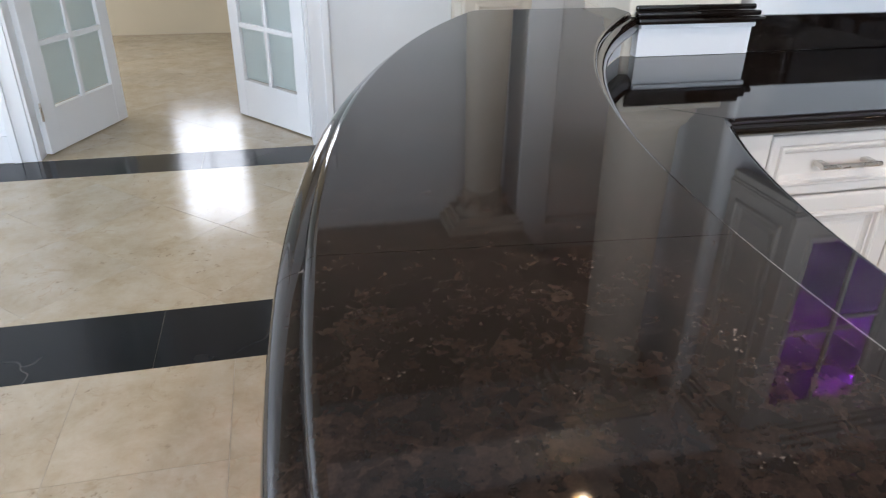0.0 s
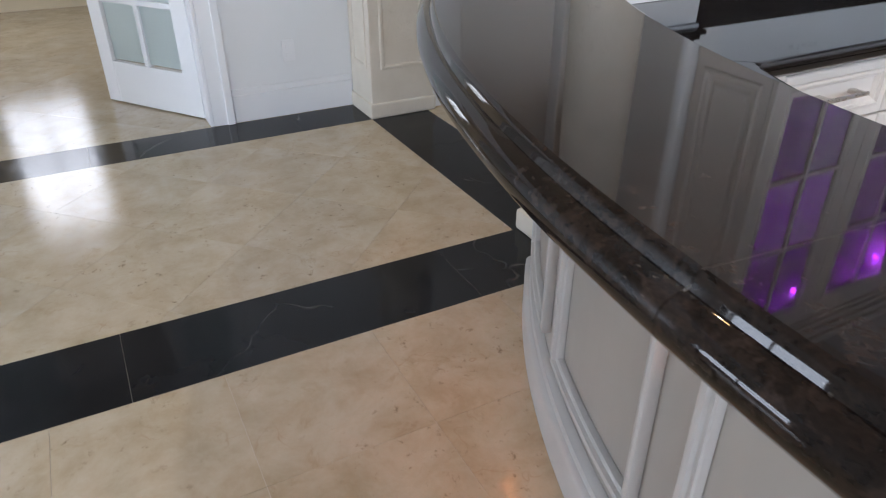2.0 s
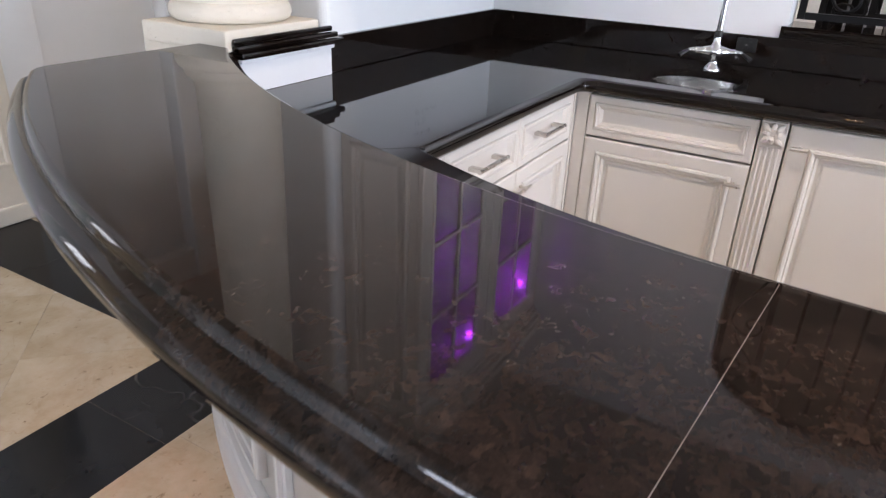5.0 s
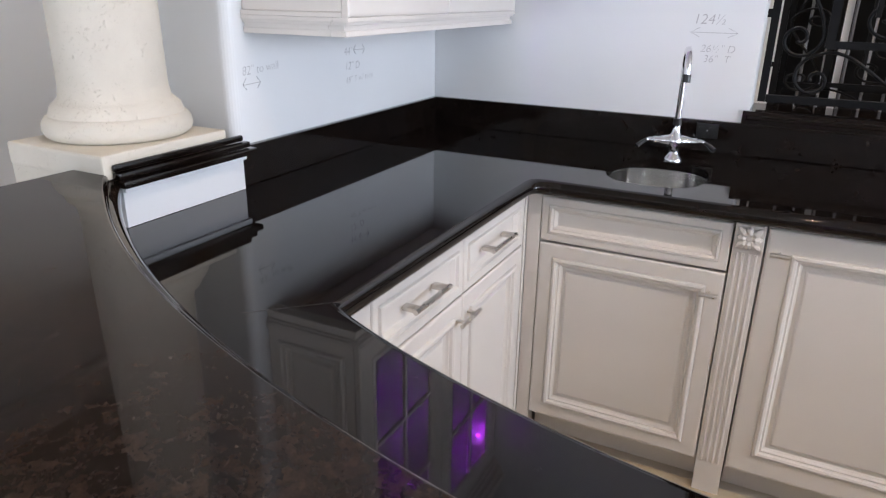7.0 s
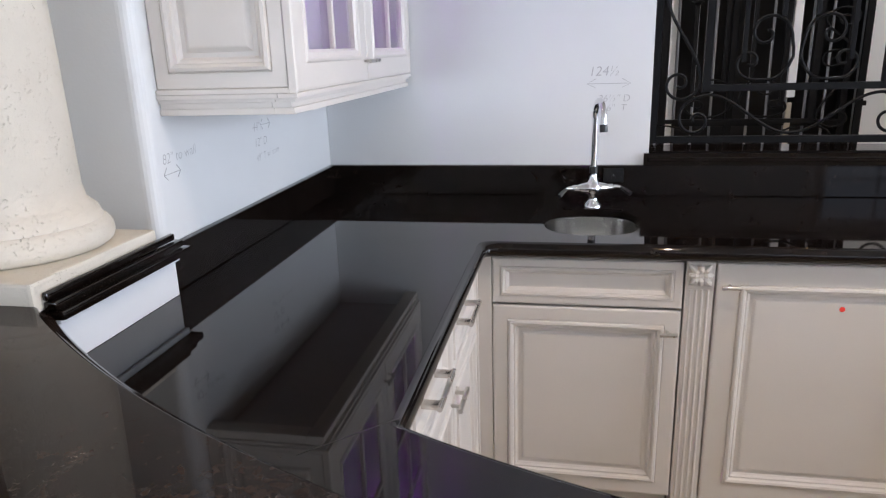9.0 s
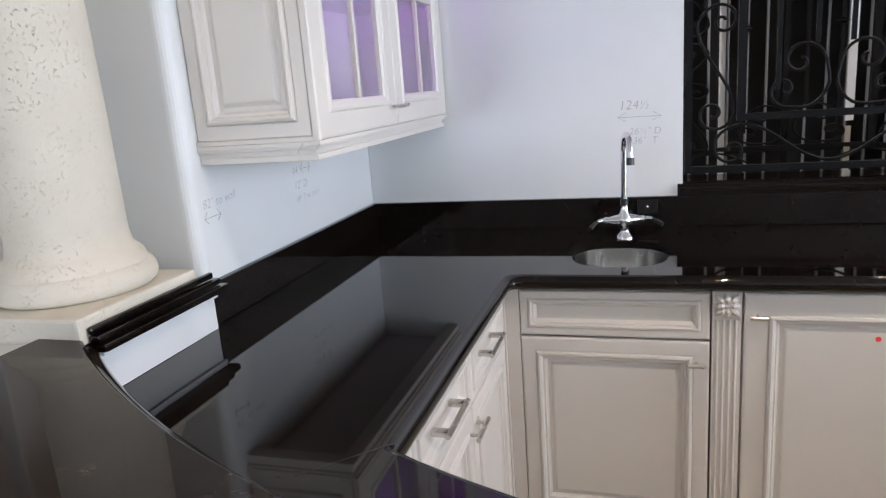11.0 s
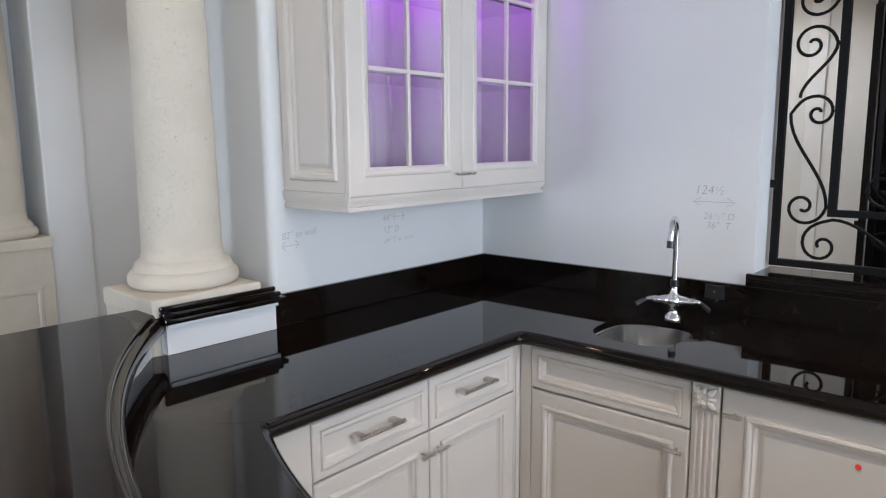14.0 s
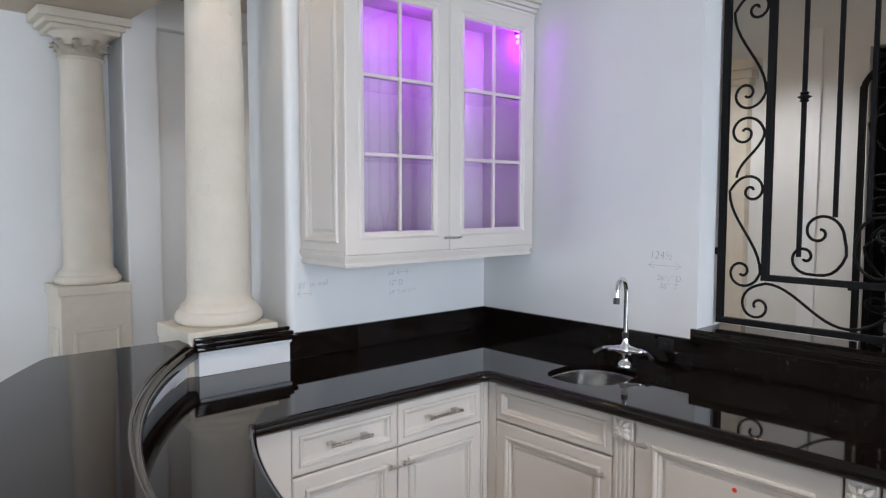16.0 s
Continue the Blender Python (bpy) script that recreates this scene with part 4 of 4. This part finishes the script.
# ---- iron grille in the arched opening ----
grille = thing("iron_grille", "black wrought iron grille with scrolls and pickets", "grille")
GX, GC = 0.140, -1.685


def iron(name, pts, r=0.0055, square=False):
    return part(name, tube(bmesh.new(), pts, r, 8, square), IRON, grille, smooth=not square)


def flat(pts):
    return [(GX, y, z) for y, z in pts]


def curl(cu, cz, r0, r1, a0, turns, power=0.8, n=30):
    """Points of a curl about (cu, cz), from radius r0 at a0 degrees inward to r1; turns < 0 run clockwise."""
    out = []
    for i in range(n + 1):
        a = radians(a0 + 360 * turns * i / n)
        r = r0 + (r1 - r0) * (i / n) ** power
        out.append((cu + r * math.cos(a), cz + r * math.sin(a)))
    return out


def smooth_path(pts, n=8):
    """A curve through all the points, n steps between each two."""
    out = []
    for i in range(len(pts) - 1):
        p0, p1, p2, p3 = pts[max(i - 1, 0)], pts[i], pts[i + 1], pts[min(i + 2, len(pts) - 1)]
        for k in range(n):
            s = k / n
            out.append(tuple(0.5 * (2 * b1 + (c - a) * s + (2 * a - 5 * b1 + 4 * c - d) * s * s + (-a + 3 * b1 - 3 * c + d) * s ** 3) for a, b1, c, d in zip(p0, p1, p2, p3)))
    return out + [pts[-1]]


def sweep(p, q, n=10):
    """An S-shaped run from p to q, upright at both ends."""
    return [(p[0] + (q[0] - p[0]) * (1 - math.cos(math.pi * i / n)) / 2, p[1] + (q[1] - p[1]) * i / n) for i in range(1, n)]


for m in (1, -1):
    ya, yi = GC + m * 0.470, GC + m * 0.294

    def on_side(pts):
        """From distances inward of the outer bar and heights to the grille's plane."""
        return flat([(ya - m * u, z) for u, z in pts])

    part("frame_bar", box(GX - 0.012, ya - 0.012, 1.078, GX + 0.012, ya + 0.012, 2.52), IRON, grille)
    part("frame_bar", box(GX - 0.011, yi - 0.013, 1.262, GX + 0.011, yi + 0.013, 2.60), IRON, grille)
    part("hinge_tab", box(GX - 0.008, ya, 1.355, GX + 0.008, ya + m * 0.026, 1.382), IRON, grille)
    # S and C scrolls in turn between the outer and inner bars
    for z0 in (1.225, 1.923):
        low = curl(0.083, z0 + 0.066, 0.073, 0.010, 0, -1.35, 0.75)
        high = curl(0.112, z0 + 0.385, 0.086, 0.008, 180, -1.45, 0.55)
        iron("s_scroll", on_side(low[::-1] + sweep(low[0], high[0]) + high))
        c = curl(0.080, z0 + 0.612, 0.076, 0.010, 0, 1.4, 0.75)
        iron("c_scroll", on_side([(0.052, z0 + 0.438)] + sweep((0.052, z0 + 0.438), c[0]) + c))
    # bottom scroll that sweeps to the middle of the bottom rail
    b_curl = curl(0.150, 1.160, 0.096, 0.010, 72, 1.40, 0.55)
    tail = [(0.470 + (b_curl[0][0] - 0.470) * k / 12, 1.112 + (b_curl[0][1] - 1.112) * (1 - math.cos(math.pi * k / 12)) / 2) for k in range(12)]
    iron("bottom_scroll", on_side(tail + b_curl))
    # large C scroll of the middle panel, with a picket on each end
    upper = curl(0.366, 1.456, 0.100, 0.010, -28, 1.30, 0.55)
    lower_curl = curl(0.318, 1.362, 0.072, 0.008, -62, -1.20, 0.6)
    iron("big_scroll", on_side(smooth_path(upper[::-1][:-1] + [(0.458, 1.376), (0.428, 1.322), (0.388, 1.300)] + lower_curl[1:], 2)))
    p1, p2 = yi - m * 0.120, yi - m * 0.240
    for p, z in ((p1, 1.362), (p2, 1.512)):
        part("picket", box(GX - 0.007, p - 0.0075, z, GX + 0.007, p + 0.0075, 2.68, bevel=0.0015), IRON, grille)
    part("picket_collar", lathe([(0.010, -0.020), (0.017, -0.015), (0.012, -0.008), (0.026, 0.0), (0.012, 0.008), (0.017, 0.015), (0.010, 0.020)], 16, m=pose(GX, p1, 1.953)), IRON, grille, smooth=True)
part("frame_bar", box(GX - 0.012, GC - 0.457, 1.078, GX + 0.012, GC + 0.457, 1.102), IRON, grille)
part("frame_bar", box(GX - 0.010, GC - 0.281, 1.262, GX + 0.010, GC + 0.281, 1.286), IRON, grille)
b = bmesh.new()
tube(b, flat([(GC + 0.470 * math.cos(a), 2.50 + 0.255 * math.sin(a)) for a in [math.pi * i / 20 for i in range(21)]]), 0.015, square=True)
part("arch_bar", b, IRON, grille)

# ---- behind the grille: dark doorway with its own gate ----
gate = thing("cellar_gate", "black iron gate with highlight-painted pickets in a dark doorway", "gate")
b = bmesh.new()
for y in (-2.48, -1.85, -1.22):
    bx(b, 1.94, y - 0.018, 0.0, 1.975, y + 0.018, 2.44)
for z in (0.08, 0.95, 2.40):
    bx(b, 1.942, -2.48, z - 0.015, 1.973, -1.22, z + 0.015)
part("gate_frame", b, IRON, gate)
for y, w, z0, z1 in ((-2.185, 0.022, 1.10, 2.39), (-1.50, 0.018, 0.10, 2.39)):
    part("edge_strip", box(1.928, y - w, z0, 1.938, y + w, z1), TRIM, gate, "pale edge strip")
part("latch_plate", box(1.922, -2.195, 0.80, 1.937, -2.165, 1.07, bevel=0.002), GROUT, gate, "cream latch plate")
for k in range(11):
    y = -2.38 + 0.106 * k
    part("picket", tube(bmesh.new(), [(1.957, y, 0.09), (1.957, y, 2.39)], 0.008, 8), HIGHLIT_IRON, gate, smooth=True)
# closed box whose black walls carry the unlit room's darkness
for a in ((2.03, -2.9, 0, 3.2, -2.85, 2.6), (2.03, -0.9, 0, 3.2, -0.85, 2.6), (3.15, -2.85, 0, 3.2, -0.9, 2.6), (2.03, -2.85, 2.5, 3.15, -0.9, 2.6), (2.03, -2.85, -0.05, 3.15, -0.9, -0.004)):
    wall("wall_cellar", box(*a), "store room wall painted black as unlit behind the gate", DARK)
part("doorway_trim", box(1.875, -0.954, 0, 1.899, -0.860, 2.6, bevel=0.004), TRIM, None, "white painted door trim", kind="structure")
post = thing("wall_pilaster", "beige stone wall pilaster with a stepped cornice", "pilaster", pose(1.9, -0.41, 0), kind="structure")
b = box(-0.07, -0.13, 0, -0.001, 0.13, 2.31, bevel=0.004)
part("shaft", b, STONE, post)
b = bmesh.new()
for o, z0, z1 in ((0.015, 2.31, 2.35), (0.035, 2.35, 2.40), (0.06, 2.40, 2.47)):
    bx(b, -0.07 - o, -0.13 - o, z0, -0.001, 0.13 + o, z1, bevel=0.004)
part("cornice", b, STONE, post)

copy_thing(grille, pose(1.70, -1.86 + 1.42 * 1.685, -0.30) @ Matrix.Diagonal((1, 1.42, 1, 1)))

# ---- outlet and pencil notes on the walls ----
out = thing("wall_outlet", "white plastic double wall outlet", "outlet")
part("plate", box(-1.985, 2.073, 0.30, -1.915, 2.0795, 0.415, bevel=0.003), TRIM, out)
for z in (0.335, 0.38):
    part("socket", box(-1.967, 2.070, z - 0.014, -1.933, 2.0735, z + 0.014, bevel=0.002), TRIM, out)


def note(text, m, size, shear=0.15):
    cu = bpy.data.curves.new("pencil_note", "FONT")
    cu.body, cu.size, cu.shear, cu.align_x = text, size, shear, "CENTER"
    cu.offset = -0.0006
    cu.materials.append(PENCIL)
    ob = new("pencil_note", cu)
    ob.matrix_world = m
    return tagged(ob, "handwritten pencil measurement on the white wall", "writing", "pencil notes")


def arrow(m, w):
    b = bmesh.new()
    for pts in ([(-w / 2, 0), (w / 2, 0)], [(-w / 2 + 0.2 * w, 0.016), (-w / 2, 0), (-w / 2 + 0.2 * w, -0.014)], [(w / 2 - 0.2 * w, 0.016), (w / 2, 0), (w / 2 - 0.2 * w, -0.014)]):
        tube(b, [(x, y, 0) for x, y in pts], 0.0009, 5)
    ob = part("pencil_arrow", b, PENCIL, None)
    ob.matrix_world = m
    return tagged(ob, "pencil double arrow drawn on the white wall", "writing", "pencil notes")


def on_left(x, z, lean=0):
    return pose(x, -0.0007, z, 90, -lean, 0)


def on_sink(y, z, lean=0):
    return pose(-0.0007, y, z, 90, -lean, -90)


note("124\u00bd", on_sink(-1.026, 1.332), 0.046)
arrow(on_sink(-1.043, 1.305), 0.150)
note("26\u00bd\" D", on_sink(-1.062, 1.243), 0.034)
note("36\"  T", on_sink(-1.062, 1.210), 0.034)
note("82\" to wall", on_left(-1.030, 1.205, 3), 0.034)
arrow(on_left(-1.070, 1.178, 2), 0.070)
note("44\"", on_left(-0.610, 1.222), 0.036)
arrow(on_left(-0.545, 1.236), 0.065)
note("12\" D", on_left(-0.587, 1.176), 0.036)
note("49\" T w/ trim", on_left(-0.545, 1.136, 3), 0.030)

# ---- floor pieces ----


def clip(poly, x0, y0, x1, y1):
    for axis, limit, sign in ((0, x0, 1), (0, x1, -1), (1, y0, 1), (1, y1, -1)):
        res = []
        for i, p in enumerate(poly):
            q = poly[(i + 1) % len(poly)]
            ip, iq = sign * (p[axis] - limit) >= 0, sign * (q[axis] - limit) >= 0
            if ip:
                res.append(p)
            if ip != iq:
                s = (limit - p[axis]) / (q[axis] - p[axis])
                res.append((p[0] + s * (q[0] - p[0]), p[1] + s * (q[1] - p[1])))
        poly = res
        if len(poly) < 3:
            return []
    return poly


def slab_mesh(poly, name, mat):
    bm = bmesh.new()
    tv = [bm.verts.new((x, y, 0)) for x, y in poly]
    bv = [bm.verts.new((x, y, -0.012)) for x, y in poly]
    bm.faces.new(tv)
    for i in range(len(poly)):
        bm.faces.new((tv[i], bv[i], bv[(i + 1) % len(poly)], tv[(i + 1) % len(poly)]))
    bmesh.ops.recalc_face_normals(bm, faces=bm.faces)
    me = bpy.data.meshes.new(name)
    bm.to_mesh(me)
    bm.free()
    me.materials.append(mat)
    return me


def lay(x0, y0, x1, y1, size, angle, ox, oy, mat=MARBLE, gap=0.0012, size_y=None):
    size_y = size_y or size
    ca, sa = math.cos(radians(angle)), math.sin(radians(angle))
    h, k = size / 2 - gap / 2, size_y / 2 - gap / 2
    corners = [(sx * h * ca - sy * k * sa, sx * h * sa + sy * k * ca) for sx, sy in ((-1, -1), (1, -1), (1, 1), (-1, 1))]
    whole = slab_mesh(corners, "tile", mat)
    n = int(max(x1 - x0, y1 - y0) / min(size, size_y)) + 8
    mi, mj = round(((x0 + x1) / 2 - ox) * ca / size + ((y0 + y1) / 2 - oy) * sa / size), round(-((x0 + x1) / 2 - ox) * sa / size_y + ((y0 + y1) / 2 - oy) * ca / size_y)
    for i in range(mi - n, mi + n):
        for j in range(mj - n, mj + n):
            u, v = (i + 0.5) * size, (j + 0.5) * size_y
            cx, cy = ox + u * ca - v * sa, oy + u * sa + v * ca
            poly = [(cx + a, cy + b) for a, b in corners]
            cut = clip(poly, x0, y0, x1, y1)
            if len(cut) < 3:
                continue
            area = 0.5 * abs(sum(cut[q][0] * cut[(q + 1) % len(cut)][1] - cut[(q + 1) % len(cut)][0] * cut[q][1] for q in range(len(cut))))
            if area < 0.0006:
                continue
            me = whole if len(cut) == 4 and area > 0.999 * 4 * h * k else slab_mesh([(a - cx, b - cy) for a, b in cut], "tile", mat)
            ob = new("tile", me)
            ob.parent, ob.location = floor, (cx, cy, 0)


lay(-6.86, 0.3112, -1.6, 1.7688, 0.457, 45, -2.905, 1.008)
lay(-6.0, -4.2, -1.72, -0.0412, 0.457, 0, -2.815, -0.040)
lay(-1.7188, -3.6, -0.60, -0.0412, 0.457, 0, -2.815, -0.040)
lay(-1.2488, 0.3112, 1.88, 1.92, 0.457, 45, -1.42, 1.04)
lay(-4.8, 2.0612, -1.43, 6.04, 0.457, 45, -2.905, 2.40)
lay(-6.86, 1.7700, -1.6012, 2.06, 1.05, 0, -3.05, 1.7700, BLACK_MARBLE, size_y=0.29)
lay(-1.6, 0.3112, -1.2500, 1.7688, 0.35, 0, -1.6, -0.10, BLACK_MARBLE, size_y=0.93)
lay(-6.86, -0.0400, -1.2500, 0.3100, 1.12, 0, -1.945, -0.0400, BLACK_MARBLE, size_y=0.35)
lay(0.21, -4.2, 1.89, 0.31, 0.457, 0, 0.2, 0.0)


def field(x0, y0, x1, y1, size=0.457, gap=0.0012):
    """The far part of the tile floor: real tiles on the same grid, joined in one mesh."""
    verts, faces = [], []
    ox, oy = -2.815, -0.040
    for i in range(math.floor((x0 - ox) / size), math.ceil((x1 - ox) / size)):
        for j in range(math.floor((y0 - oy) / size), math.ceil((y1 - oy) / size)):
            xa, xb = max(x0, ox + i * size) + gap / 2, min(x1, ox + (i + 1) * size) - gap / 2
            ya, yb = max(y0, oy + j * size) + gap / 2, min(y1, oy + (j + 1) * size) - gap / 2
            if xb - xa < 0.01 or yb - ya < 0.01:
                continue
            n = len(verts)
            verts += [(x, y, z) for z in (0.0, -0.012) for x, y in ((xa, ya), (xb, ya), (xb, yb), (xa, yb))]
            faces += [(n, n + 1, n + 2, n + 3)] + [(n + k, n + k + 4, n + (k + 1) % 4 + 4, n + (k + 1) % 4) for k in range(4)]
    me = bpy.data.meshes.new("tile_field")
    me.from_pydata(verts, [], faces)
    me.materials.append(MARBLE)
    ob = new("tile_field", me)
    ob.parent = floor
    tagged(ob, label="polished cream marble tiles", kind="stuff")


field(-6.86, -6.37, -0.01, -4.2)
field(-6.86, -4.2, -6.0, -0.0412)
field(-1.72, -4.2, -0.01, -3.6)
field(-0.60, -3.6, -0.01, -3.17)
